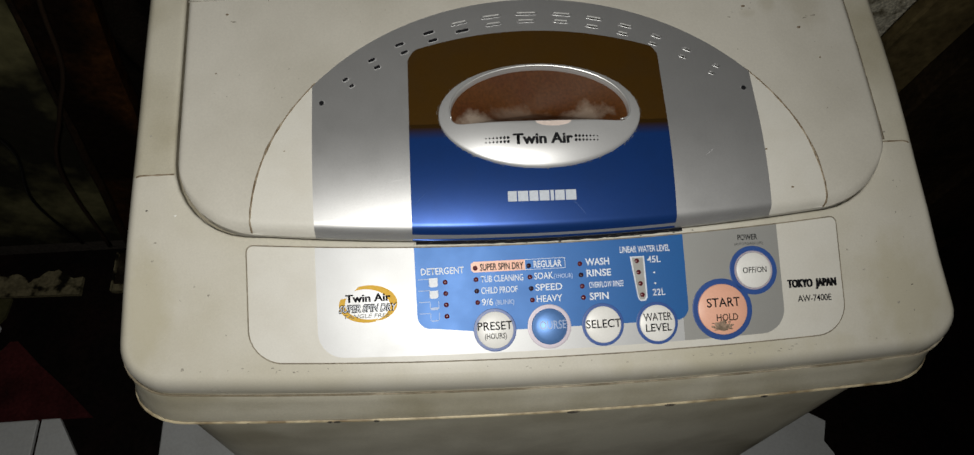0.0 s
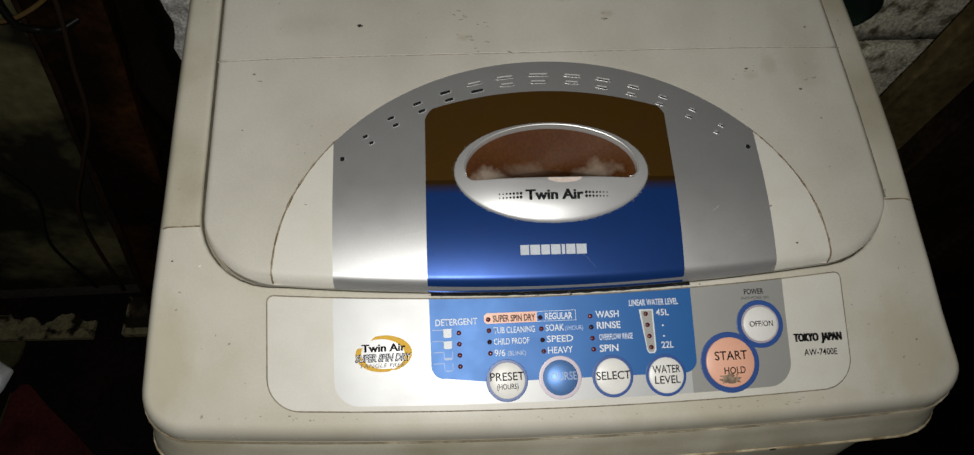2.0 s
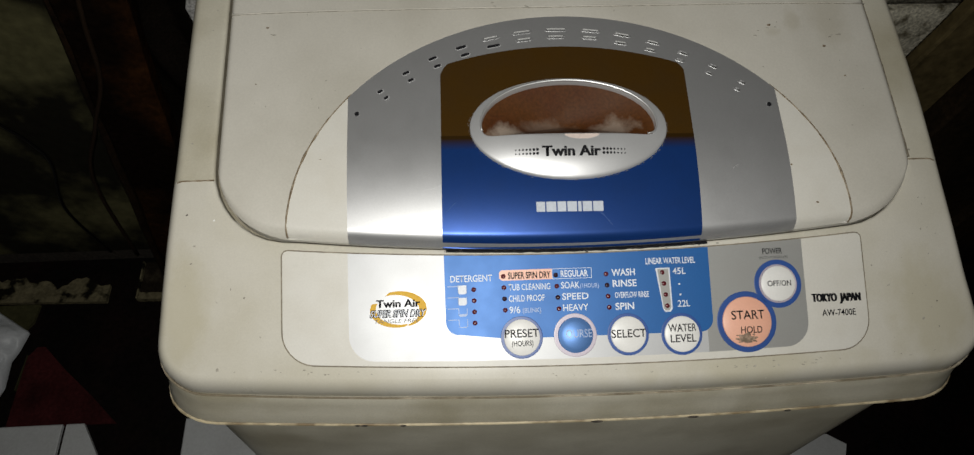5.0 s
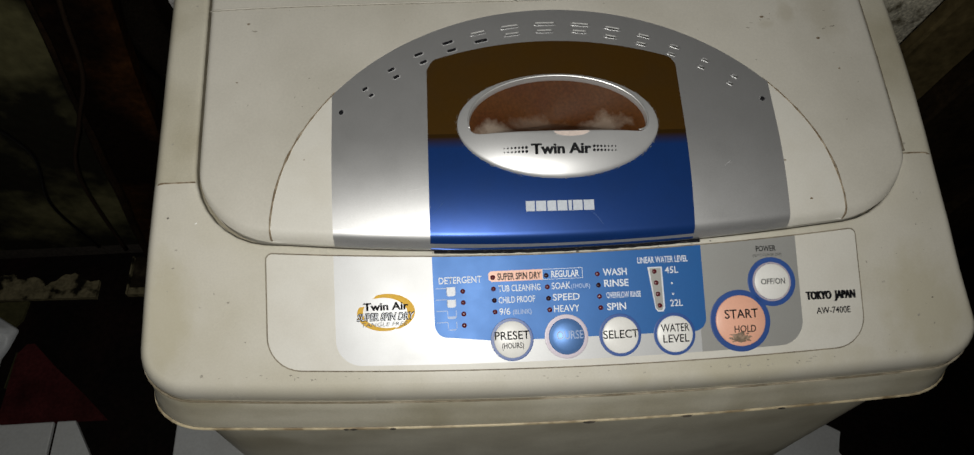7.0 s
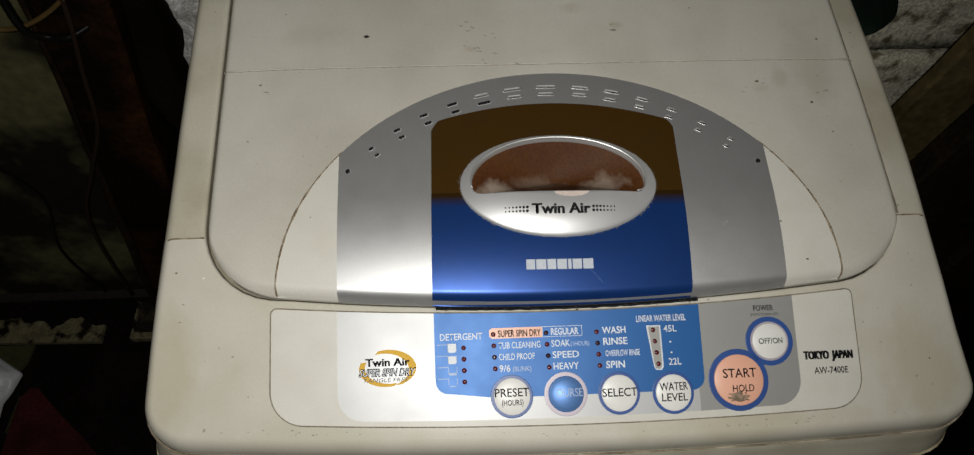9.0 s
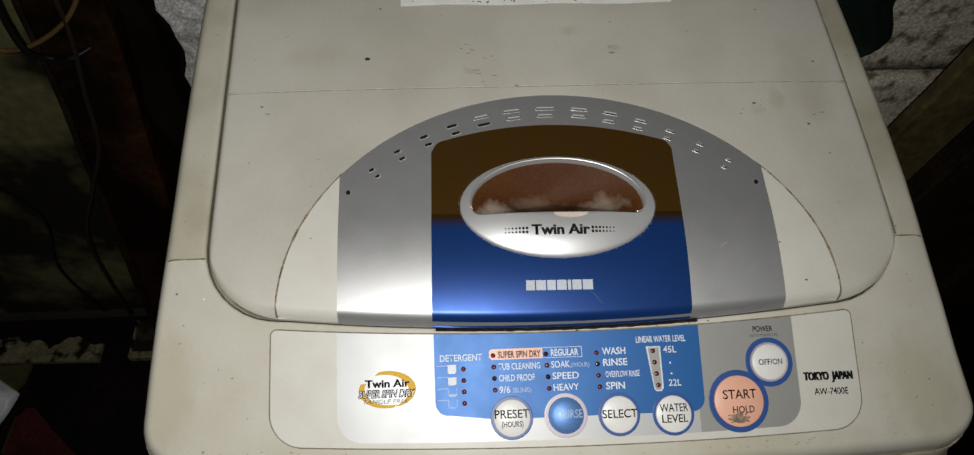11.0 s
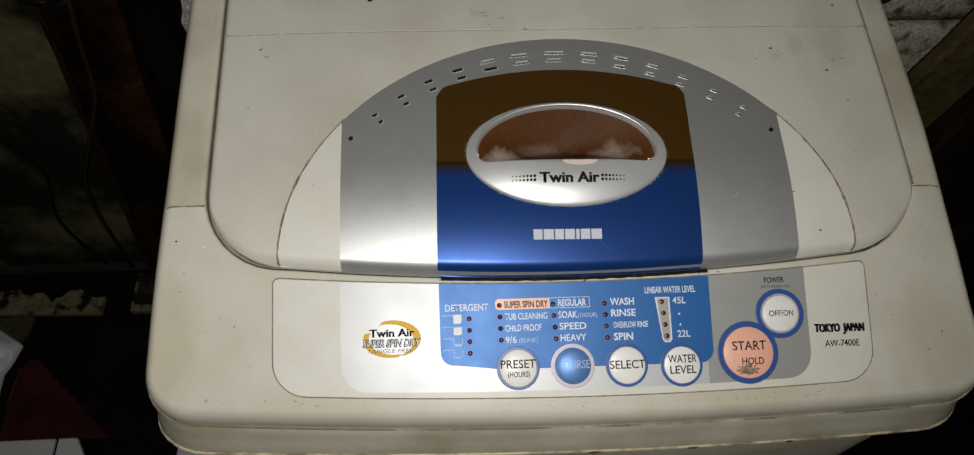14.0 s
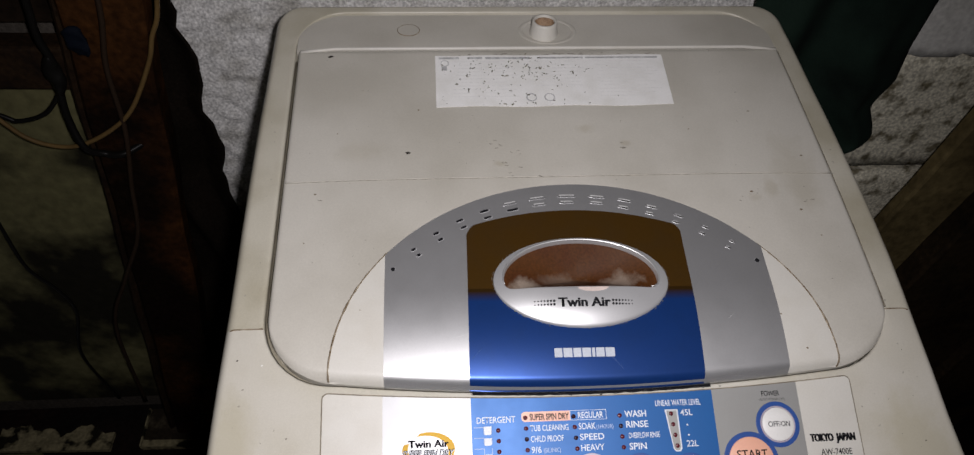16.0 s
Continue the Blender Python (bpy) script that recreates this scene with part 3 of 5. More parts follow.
def hole_outline(n=120):
    """The hand hole: an arch over a flat sill, with round lower corners."""
    path = []
    for k in range(720):
        a = 2 * math.pi * k / 720
        path.append((OX + 0.0603 * math.cos(a), OS + max(-0.0084 + 0.0010 * math.cos(math.pi * 0.5 * math.cos(a)), 0.0352 * math.sin(a))))
    steps = [0.0]
    for p, q in zip(path, path[1:] + path[:1]):
        steps.append(steps[-1] + math.hypot(q[0] - p[0], q[1] - p[1]))
    even, k = [], 0
    for i in range(n):
        want = steps[-1] * i / n
        while steps[k + 1] < want:
            k += 1
        even.append(path[k])
    for _ in range(8):
        even = [tuple((even[i - 1][c] + 2 * even[i][c] + even[(i + 1) % n][c]) / 4 for c in (0, 1)) for i in range(n)]
    return even


HOLE = hole_outline()
OVAL = [math.atan2((s - OS) / OB, (x - OX) / OA) for x, s in HOLE]
OVAL = [(OX + OA * math.cos(a), OS + OB * math.sin(a)) for a in OVAL]
bm = bmesh.new()
rings = [[G(x, s, 0.0) for x, s in OVAL]]
for k in (0.0, 0.03, 0.08, 0.16, 0.28, 0.42, 0.58, 0.74, 0.88, 0.96):
    ring = []
    for (ax, ay), (bx, by) in zip(OVAL, HOLE):
        x, s = ax + (bx - ax) * k, ay + (by - ay) * k
        ring.append(G(x, s, plate_height(x, s) - (0.0006 if k == 0 else 0.0)))
    rings.append(ring)
for d, drop in ((0.0, 0.0004), (-0.0004, 0.0014), (-0.0004, 0.0060)):
    rings.append([G(x, s, plate_height(x, s) - drop) for x, s in grow(HOLE, d)])
loft(bm, rings)
bmesh.ops.recalc_face_normals(bm, faces=bm.faces)
surround = part("grip_surround", bm, RING, front_flap, "satin silver oval surround of the hand grip", True)
# a fine bright bead round the arch of the hole
bm = bmesh.new()
tube(bm, [G(HOLE[i % 120][0] * 1.006 - 0.00002, HOLE[i % 120][1] + 0.0008, plate_height(*HOLE[i % 120]) + 0.0002) for i in range(-6, 67)],
     lambda t: 0.0004 + 0.0007 * math.sin(math.pi * t) ** 0.5, 8)
part("arch_bead", bm, BEADSILVER, surround, "bright polished bead over the hand hole", True)
# pale dust caught along the outer edge of the surround
bm = bmesh.new()
for i in range(210):
    a = random.uniform(0, 2 * math.pi)
    k = 1.0 + abs(random.gauss(0.006, 0.008))
    q = G(OX + OA * k * math.cos(a), OS + OB * k * math.sin(a), 0.0003)
    r = random.uniform(0.00012, 0.00038)
    bmesh.ops.create_icosphere(bm, subdivisions=1, radius=1, matrix=Matrix.Translation(q) @ Matrix.Rotation(a, 4, "Z") @ Matrix.Diagonal((r * 0.7, r * 2.0, r * 0.3, 1)))
tagged(part("edge_dust", bm, EDGEDUST, surround, "pale dust round the silver surround"), kind="stuff")


def hollow(x, s, r):
    """The cup behind the hole: a shallow sill in front, deepest under the arch."""
    k = max(0.0, min(1.0, (s - OS + 0.012) / 0.024))
    k = k * k * (3 - 2 * k)
    lump = 0.0003 * noise.noise(Vector((x * 150, s * 150, 4))) * min(1.0, 3 * (1 - r))
    return G(x, s, plate_height(x, s) * r - 0.0035 - (0.0035 + 0.0105 * k) * (1 - r * r) + lump)


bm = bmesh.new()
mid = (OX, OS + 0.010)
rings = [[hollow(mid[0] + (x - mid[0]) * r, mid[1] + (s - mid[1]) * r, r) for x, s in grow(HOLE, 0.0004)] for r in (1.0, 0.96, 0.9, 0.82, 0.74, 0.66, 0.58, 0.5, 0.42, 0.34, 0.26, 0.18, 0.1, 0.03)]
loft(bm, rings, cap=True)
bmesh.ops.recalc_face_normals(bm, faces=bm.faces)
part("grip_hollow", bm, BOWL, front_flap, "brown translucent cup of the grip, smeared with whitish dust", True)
# the pale pinkish half-disc on the sill of the hole
bm = bmesh.new()
sill = lambda x, s, h=0.0: G(x, s, plate_height(x, s) + h)
edge = [(0.0105 + 0.0118 * math.cos(math.pi * k / 16), OS - 0.0082 - 0.0036 * math.sin(math.pi * k / 16)) for k in range(17)]
bm.faces.new([bm.verts.new(sill(x, s, 0.00025)) for x, s in edge])
part("sill_disc", bm, SILLPINK, surround, "pale pinkish half-disc on the sill")


GP = lambda x, s, h=0.0: G(x, s, h + plate_height(x, s))
writing("Twin Air", -0.0170, -0.1246, 0.0392, 0.0070, GP, BLACK, surround, 0.0003, bold=0.026)
writing("Twin Air", -0.0166, -0.1246, 0.0392, 0.0070, GP, BLACK, surround, 0.00032, bold=0.026)
for side in (0, 1):
    for i in range(7):
        for j in range(2):
            r = 0.00100 - 0.00009 * i
            x = (-0.0200 - 0.0024 * i) if side == 0 else (0.0245 + 0.0024 * i)
            part("dot", disc(x, -0.1201 - 0.0026 * j, r, GP, 0.0003, n=8), BLACK, surround)
# the maker's mark as plain blocks
for i, w in enumerate((0.0058, 0.0066, 0.0058, 0.0064, 0.0022, 0.0062, 0.0068)):
    x = -0.0218 + sum((0.0058, 0.0066, 0.0058, 0.0064, 0.0022, 0.0062, 0.0068)[:i]) + 0.0008 * i
    bm = columns(spread(x, x + w, 4), lambda x: -0.1603, lambda x: -0.1538, graphic(0.0018), rows=3, thick=0.0004)
    part("mark_block", bm, MARKGREY, front_flap, "plain pale grey block")

# air slots along the arc: pressed hoods in two rows, those near one end open and dark
UPPER = [(-0.1403, -0.0860), (-0.1246, -0.0690), (-0.1068, -0.0547), (-0.0879, -0.0432), (-0.0676, -0.0345), (-0.0464, -0.0275), (-0.0238, -0.0230), (0.0012, -0.0213),
         (0.0263, -0.0228), (0.0490, -0.0269), (0.0707, -0.0339), (0.0914, -0.0432), (0.1115, -0.0548), (0.1300, -0.0686), (0.1461, -0.0868)]
LOWER = [(-0.1205, -0.0740), (-0.1034, -0.0604), (-0.0848, -0.0495), (-0.0650, -0.0407), (-0.0444, -0.0338), (-0.0225, -0.0292), (0.0006, -0.0274), (0.0252, -0.0287),
         (0.0470, -0.0336), (0.0679, -0.0402), (0.0881, -0.0492), (0.1076, -0.0604), (0.1256, -0.0742)]
HALF = (0.0003, 0.0013, 0.0021, 0.0028, 0.0037, 0.0047, 0.0057, 0.0065, 0.0056, 0.0047, 0.0037, 0.0027, 0.0019, 0.0013, 0.0003)
for row, spots in enumerate((UPPER, LOWER)):
    for j, (x, s) in enumerate(spots):
        i = j + row
        half = HALF[i] * (0.78 if row else 1.0) * (0.78 if i < 5 else 1.0)
        turn = -0.62 * math.copysign(abs(x / 0.145) ** 0.9, x)
        lens = i < 5 or i == 14 or (i == 5 and row)
        bm = bmesh.new()
        capsule(bm, x, s, half + 0.0003, 0.00140, flap(0.0010), 0.00010, turn, dome=0.00060 if lens else 0.00030)
        slot = part("air_slot", bm, SLOTSILVER if lens else SILVER, front_flap, "small pressed silver air slot", True)
        bm = bmesh.new()
        if lens:
            # a flat black inlay stands in for the dark inside the slot
            capsule(bm, x - 0.0002, s - 0.0004, half, 0.00135 if i in (0, 14) else 0.00088, flap(0.0010), 0.00100, turn)
            part("opening", bm, BLACK, slot, "dark open slot")
        else:
            k = 1.0 if i < 8 else 0.72
            # shade in the slit and the highlight on its lip are painted inlays
            capsule(bm, x + 0.0004 * (i > 8), s - 0.0009, half * k, 0.00042, flap(0.0010), 0.00072, turn)
            part("opening", bm, SLOTGREY if i < 9 else SLOTDARK, slot, "narrow shaded slit")
            bm = bmesh.new()
            capsule(bm, x, s + 0.0007, half * 0.96, 0.00026, flap(0.0010), 0.00070, turn)
            part("lip", bm, LIPGLINT if i < 11 else SLOTSILVER, slot, "thin lip painted in for the edge highlight")

# fine scratches in the lacquer
for points, mat in ((((-0.0970, -0.1432), (-0.0905, -0.1424), (-0.0848, -0.1402)), SOFTSCRATCH), (((0.0180, -0.1600), (0.0225, -0.1640), (0.0272, -0.1700)), BLUESCRATCH),
                    (((-0.0830, -0.1590), (-0.0790, -0.1550), (-0.0762, -0.1523)), BLUESCRATCH), (((0.1120, -0.1350), (0.1165, -0.1318)), SOFTSCRATCH)):
    bm = bmesh.new()
    tube(bm, [flap(0.0017)(x, y) for x, y in points], 0.00012, 4)
    part("scratch", bm, mat, front_flap, "fine pale scratch")
# grime in the joints of the lid
bm = bmesh.new()
tube(bm, [lid_at(x, 0.0 - 0.002 * (abs(x) / 0.23) ** 6, -0.00072) for x in spread(-0.2330, 0.2330, 40)], lambda t: 0.00034 + 0.00012 * noise.noise(Vector((t * 30, 4, 2))), 6)
part("fold_line", bm, SMEAR, lid, "fine brown fold line")
bm = bmesh.new()
tube(bm, [lid_at(x, 0.0011 - 0.002 * (abs(x) / 0.23) ** 6, -0.0009) for x in spread(-0.2322, 0.2322, 40)], 0.0004, 6)
part("fold_ridge", bm, LIDCREAM, lid, "pale ridge along the fold", True)
for sgn in (-1, 1):
    pts = [Vector((sgn * x + 0.0025, arc(sgn * x + 0.0025), 0)) for x in spread(0.147, 0.1884, 24)] + [Vector((sgn * 0.1888 + 0.0025, y, 0)) for y in spread(-0.165, lid_front(sgn * 0.1888), 4)]
    bm = bmesh.new()
    tube(bm, [on_lid(p.x, p.y, lid_height(p.x, max(p.y, lid_front(p.x))) + 0.0004) for p in pts],
         lambda t: 0.00042 + 0.0008 * max(0.0, noise.noise(Vector((t * 14, sgn * 3, 1)))) + 0.0003 * t, 6)
    part("flap_joint", bm, DIRT, lid, "dirt-filled joint")
    # where the housing's front shell meets its rear shell
    bm = bmesh.new()
    edge = 0.2652 if sgn < 0 else 0.2676

    def joint(x):
        past = max(0.0, min(0.97, (x - edge + 0.0085) / 0.0085))
        s = -0.1270 - 0.0040 * max(0.0, (x - 0.255) / 0.013) ** 2
        return on_lid(sgn * x, s, deck_height(s) - 0.0001 - 0.0160 * (1 - math.sqrt(1 - past * past)))
    tube(bm, [joint(x) for x in spread(0.2362 if sgn < 0 else 0.2425, edge - 0.0004, 24)], lambda t: 0.00055 + 0.0003 * noise.noise(Vector((t * 7, sgn, 5))), 6)
    part("shell_joint", bm, DIRT, washer, "thin dirty joint of the housing")
# brown dirt lying in the groove round the lid
bm = bmesh.new()
loft(bm, [[on_lid(x, s, deck_height(s) + h - 0.012 * min(1.0, max(0.0, (s - 0.145) / 0.02))) for x, s in grow(inner, d)] for d, h in ((-0.009, -0.0060), (0.0003, -0.0058), (0.0007, -0.0014))])
part("groove_dirt", bm, GROOVEBED, washer, "brown dirt in the groove round the lid")
# a thin dark line beside the lid's right edge
bm = bmesh.new()
tube(bm, [on_lid(lid_warp(lid_x, s) + 0.0009, s, -0.0046) for s in spread(-0.128, 0.150, 60)], lambda t: 0.0008 + 0.0003 * noise.noise(Vector((t * 40, 9, 1))), 6)
part("joint_line", bm, SEAM, washer, "dark line along the lid's side")
bm = bmesh.new()
sink = lambda s: 0.012 * min(1.0, max(0.0, (s - 0.145) / 0.02))
lip = [on_lid(x, s, deck_height(s) - 0.0056 - sink(s)) for x, s in grow(inner, -0.0030)]
mids = [on_lid(x, s, deck_height(s) - 0.0044 - sink(s)) for x, s in grow(inner, -0.0022)]
ends = [on_lid(x, s, deck_height(s) - 0.0056 - sink(s)) for x, s in grow(inner, -0.0014)]
loft(bm, [[p - Vector((0, 0, 0.003)) for p in lip], lip, mids, ends, [p - Vector((0, 0, 0.003)) for p in ends]])
bmesh.ops.recalc_face_normals(bm, faces=bm.faces)
part("groove_lip", bm, GROOVE, washer, "pale lip standing in the groove", True)
bm = bmesh.new()
for i in range(46):
    x = random.uniform(-0.085, 0.100)
    s = lid_front(x) - random.uniform(0.0015, 0.0042)
    r = random.uniform(0.0002, 0.0006)
    bmesh.ops.create_icosphere(bm, subdivisions=1, radius=1, matrix=Matrix.Translation(on_lid(x, s, deck_height(s) + 0.001)) @ Matrix.Diagonal((r * 2, r * 0.7, r * 0.8, 1)))
tagged(part("lint", bm, GRIMESHADE, washer, "black lint under the lid's front edge"), kind="stuff")

# a black strip painted in for the shade of the lid's front gap
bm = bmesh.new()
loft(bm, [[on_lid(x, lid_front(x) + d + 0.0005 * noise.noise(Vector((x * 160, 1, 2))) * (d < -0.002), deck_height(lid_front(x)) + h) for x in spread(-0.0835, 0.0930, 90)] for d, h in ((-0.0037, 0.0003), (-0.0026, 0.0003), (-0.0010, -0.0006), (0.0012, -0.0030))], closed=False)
part("lid_gap_shade", bm, BLACK, washer, "black strip painted for the shaded gap under the lid's front edge")

# wear on the housing: scuffs, pits and chips along its lower edge
def blot(bm, place, x, y, r, stretch, turn, lift):
    vs = []
    for k in range(8):
        t = 2 * math.pi * k / 8
        q = r * random.uniform(0.6, 1.15)
        ex, ey = stretch * q * math.cos(t), q * math.sin(t)
        vs.append(bm.verts.new(place(x + ex * math.cos(turn) - ey * math.sin(turn), y + ex * math.sin(turn) + ey * math.cos(turn), lift)))
    bm.faces.new(vs)


shell = lambda x, y, h=0.0: on_lid(x, y, deck_height(y) + h)
for x, y, r in ((-0.247, -0.171, 0.0007), (-0.232, -0.2490, 0.0010), (-0.252, -0.100, 0.0008), (0.245, -0.120, 0.0008), (0.238, -0.236, 0.0009), (-0.215, -0.205, 0.0007), (0.249, 0.03, 0.0008), (-0.246, 0.06, 0.0007)):
    bm = bmesh.new()
    blot(bm, shell, x, y, r, 1.3, 0.4, 0.0003)
    part("pit", bm, SMEAR, washer)
for x, y, r, mat, label in ((-0.2525, -0.1503, 0.0006, GRIMESHADE, "small black speck"), (-0.2348, -0.1545, 0.0007, BUTTON, "pale rubbed fleck"), (0.2490, -0.2250, 0.0005, GRIMESHADE, "small black speck")):
    bm = bmesh.new()
    blot(bm, shell, x, y, r, 1.3, 0.3, 0.0003)
    part("fleck", bm, mat, washer, label)
bm = bmesh.new()
bmesh.ops.create_icosphere(bm, subdivisions=2, radius=1, matrix=Matrix.Translation(on_lid(-0.2632, -0.1370, deck_height(-0.1370) - 0.0075)) @ Matrix.Diagonal((0.0012, 0.0020, 0.0016, 1)))
part("edge_chip", bm, BUTTON, washer, "white chip in the shell's edge", True)
bm = bmesh.new()
for i in range(46):
    x = random.choice((random.gauss(0.13, 0.045), random.gauss(0.16, 0.04), random.gauss(-0.20, 0.03), random.uniform(-0.24, 0.25)))
    y = housing_front(x) + random.uniform(0.0086, 0.0125)
    if abs(x) < 0.25:
        blot(bm, shell, x, y, random.uniform(0.0002, 0.0004), random.uniform(1.5, 4), -0.02 + random.gauss(0, 0.1), 0.0002)
tagged(part("scuffs", bm, SMEAR, washer, "faint brown scuffs along the front edge"), kind="stuff")
for i, x in enumerate((-0.213, -0.205, -0.150, -0.145, -0.118, 0.02, 0.09, 0.16)):
    bm = bmesh.new()
    q = on_lid(x, housing_front(x) - 0.0073, deck_height(housing_front(x)) - 0.0085)
    w = random.uniform(0.0018, 0.0052)
    bmesh.ops.create_icosphere(bm, subdivisions=2, radius=1, matrix=Matrix.Translation((q.x, q.y - 0.0003, SKIRT_LOW - 0.0002)) @ Matrix.Diagonal((w, 0.0012, 0.0012, 1)))
    part("edge_chip", bm, GRIMESHADE, washer, "dark chip in the lower edge", True)

# water inlet and screw cover on the deck
deck = lambda x, s, h=0.0: on_lid(x, s, -0.006 - 0.10 * max(0.0, s - 0.160) + h)


def turned(cx, cs, prof, n=32):
    bm = bmesh.new()
    base = deck(cx, cs)
    loft(bm, [[base + Vector((r * math.cos(2 * math.pi * i / n), r * math.sin(2 * math.pi * i / n), z)) for i in range(n)] for r, z in prof])
    bmesh.ops.recalc_face_normals(bm, faces=bm.faces)
    return bm


inlet = part("water_inlet", turned(0.0035, 0.182, [(0.0142, -0.004), (0.0142, 0.002), (0.0131, 0.004), (0.0124, 0.0125), (0.0118, 0.0140), (0.0102, 0.0140), (0.0094, 0.0125), (0.0094, 0.001), (0.0005, 0.001)]),
             PANELCREAM, washer, "short hollow cream inlet spigot", True)
part("inlet_bore", turned(0.0035, 0.182, [(0.0097, 0.0128), (0.0092, 0.0110), (0.0090, 0.0020), (0.0004, 0.0020)]), RUSTSTAIN, inlet, "brownish bore of the inlet", True)
part("inlet_dish", annulus(0.0075, 0.185, 0.0240, 0.0290, deck, 0.0006, ratio=0.72), LIDCREAM, washer, "shallow dish round the inlet", True)
part("screw_cover", disc(-0.1296, 0.1870, 0.0105, deck, 0.0006, ry=0.0085), LIDCREAM, washer, "round screw cover")
part("cover_joint", annulus(-0.1296, 0.1870, 0.0104, 0.0112, deck, 0.0007, ratio=0.81), DIRT, washer)

# ---- instruction sticker on the lid ----
top = lambda x, s, h=0.0: on_lid(x, s, h - 0.0008)
bm = columns(spread(-0.1042, 0.1128, 12), lambda x: 0.0793 + 0.0008 * math.sin(x * 70), lambda x: 0.1432 + 0.0005 * math.sin(x * 90), top, rows=8, thick=0.0004)
for v in bm.verts:
    v.co.z += 0.0005
sticker = part("instruction_sticker", bm, PAPER, lid, "worn white paper sticker with faded print and black flecks")
for x0, x1, s0, s1, mat in ((-0.101, -0.082, 0.1385, 0.1408, FADED), (-0.074, -0.060, 0.1385, 0.1408, FADED), (-0.057, -0.015, 0.1382, 0.1408, FADED),
                            (-0.008, 0.036, 0.1385, 0.1405, FADED), (0.038, 0.108, 0.1385, 0.1405, FADED), (-0.0985, -0.0935, 0.1240, 0.1290, FADED)):
    bm = columns(spread(x0, x1, 5), lambda x: s0, lambda x: s1, lambda x, s, h: top(x, s, h + 0.0008), rows=1, thick=0.0003)
    part("print_bar", bm, mat, sticker, "faded grey printed bar")
for row in range(11):
    for col in range(3):
        x0 = (-0.088, -0.018, 0.046)[col]
        w = (0.062, 0.056, 0.060)[col] * random.uniform(0.75, 1.0)
        s = 0.1345 - 0.0044 * row
        if 8 <= row and col == 1:
            continue
        bm = columns(spread(x0, x0 + w, 4), lambda x: s, lambda x: s + 0.0013, lambda x, y, h: top(x, y, h + 0.00053), rows=1, thick=0.0002)
        part("print_line", bm, PALEFADED, sticker)
for cx in (-0.0175, -0.001):
    part("print_ring", annulus(cx, 0.0895, 0.0038, 0.0050, lambda x, s, h: top(x, s, h + 0.0006), 0.0004, n=20), FADED, sticker)
part("print_ring", annulus(-0.0955, 0.1330, 0.0032, 0.0040, lambda x, s, h: top(x, s, h + 0.0006), 0.0004, n=20), FADED, sticker)
bm = bmesh.new()
for i in range(190):
    x = min(0.108, max(-0.098, random.gauss(-0.028, 0.042)))
    s = random.choice((random.gauss(0.126, 0.007), random.gauss(0.124, 0.008), random.uniform(0.082, 0.138), random.uniform(0.0805, 0.083) if i % 3 == 0 else random.uniform(0.09, 0.138)))
    r = random.uniform(0.0003, 0.0010) * random.uniform(0.6, 1.5)
    a = random.uniform(0, 6.28)
    vs = []
    for k in range(6):
        t = 2 * math.pi * k / 6
        q = r * random.uniform(0.5, 1.2)
        ex, ey = q * 1.6 * math.cos(t), q * 0.7 * math.sin(t)
        vs.append(bm.verts.new(top(x + ex * math.cos(a) - ey * math.sin(a), s + ex * math.sin(a) + ey * math.cos(a), 0.0011)))
    bm.faces.new(vs)
tagged(part("flecks", bm, MOULD, sticker, "black mould flecks"), kind="stuff")

# grime caught along the sticker's upper edge
bm = bmesh.new()
for i in range(40):
    x = random.choice((random.gauss(0.026, 0.010), random.gauss(-0.055, 0.016), random.uniform(-0.10, 0.11)))
    blot(bm, top, x, random.gauss(0.1446, 0.0006), random.uniform(0.0003, 0.0008), random.uniform(1.5, 4.5), random.gauss(0, 0.2), 0.0004)
tagged(part("edge_grime", bm, SMEAR, sticker, "grey-brown grime along the sticker's edge"), kind="stuff")

# specks and smears on the lid
specks = [(-0.2009, 0.1432, 0.0023), (-0.1293, 0.0278, 0.0018), (-0.1201, 0.0760, 0.0010), (0.2145, 0.0180, 0.0010), (0.1974, -0.0388, 0.0013), (0.1598, -0.0194, 0.0012),
          (0.2071, -0.0641, 0.0008), (0.1533, -0.1331, 0.0008), (0.1681, -0.1595, 0.0010), (-0.2047, -0.0136, 0.0011), (-0.1439, -0.1073, 0.0007), (-0.1642, -0.1194, 0.0006),
          (-0.17, 0.10, 0.0006), (0.06, 0.06, 0.0006), (0.12, 0.05, 0.0007), (-0.05, 0.115, 0.0005), (0.18, 0.07, 0.0008), (-0.19, 0.05, 0.0006), (-0.21, -0.06, 0.0006)]
for x, s, r in specks:
    bm = bmesh.new()
    vs = []
    for k in range(9):
        t = 2 * math.pi * k / 9
        q = r * random.uniform(0.7, 1.15)
        vs.append(bm.verts.new(on_lid(x + q * 1.25 * math.cos(t), s + q * 0.8 * math.sin(t), lid_height(x, s) + (0.0009 if s < arc(min(abs(x), 0.189)) else -0.0004))))
    bm.faces.new(vs)
    part("speck", bm, GRIMESHADE if r > 0.0015 else DIRT, lid)
bm = bmesh.new()
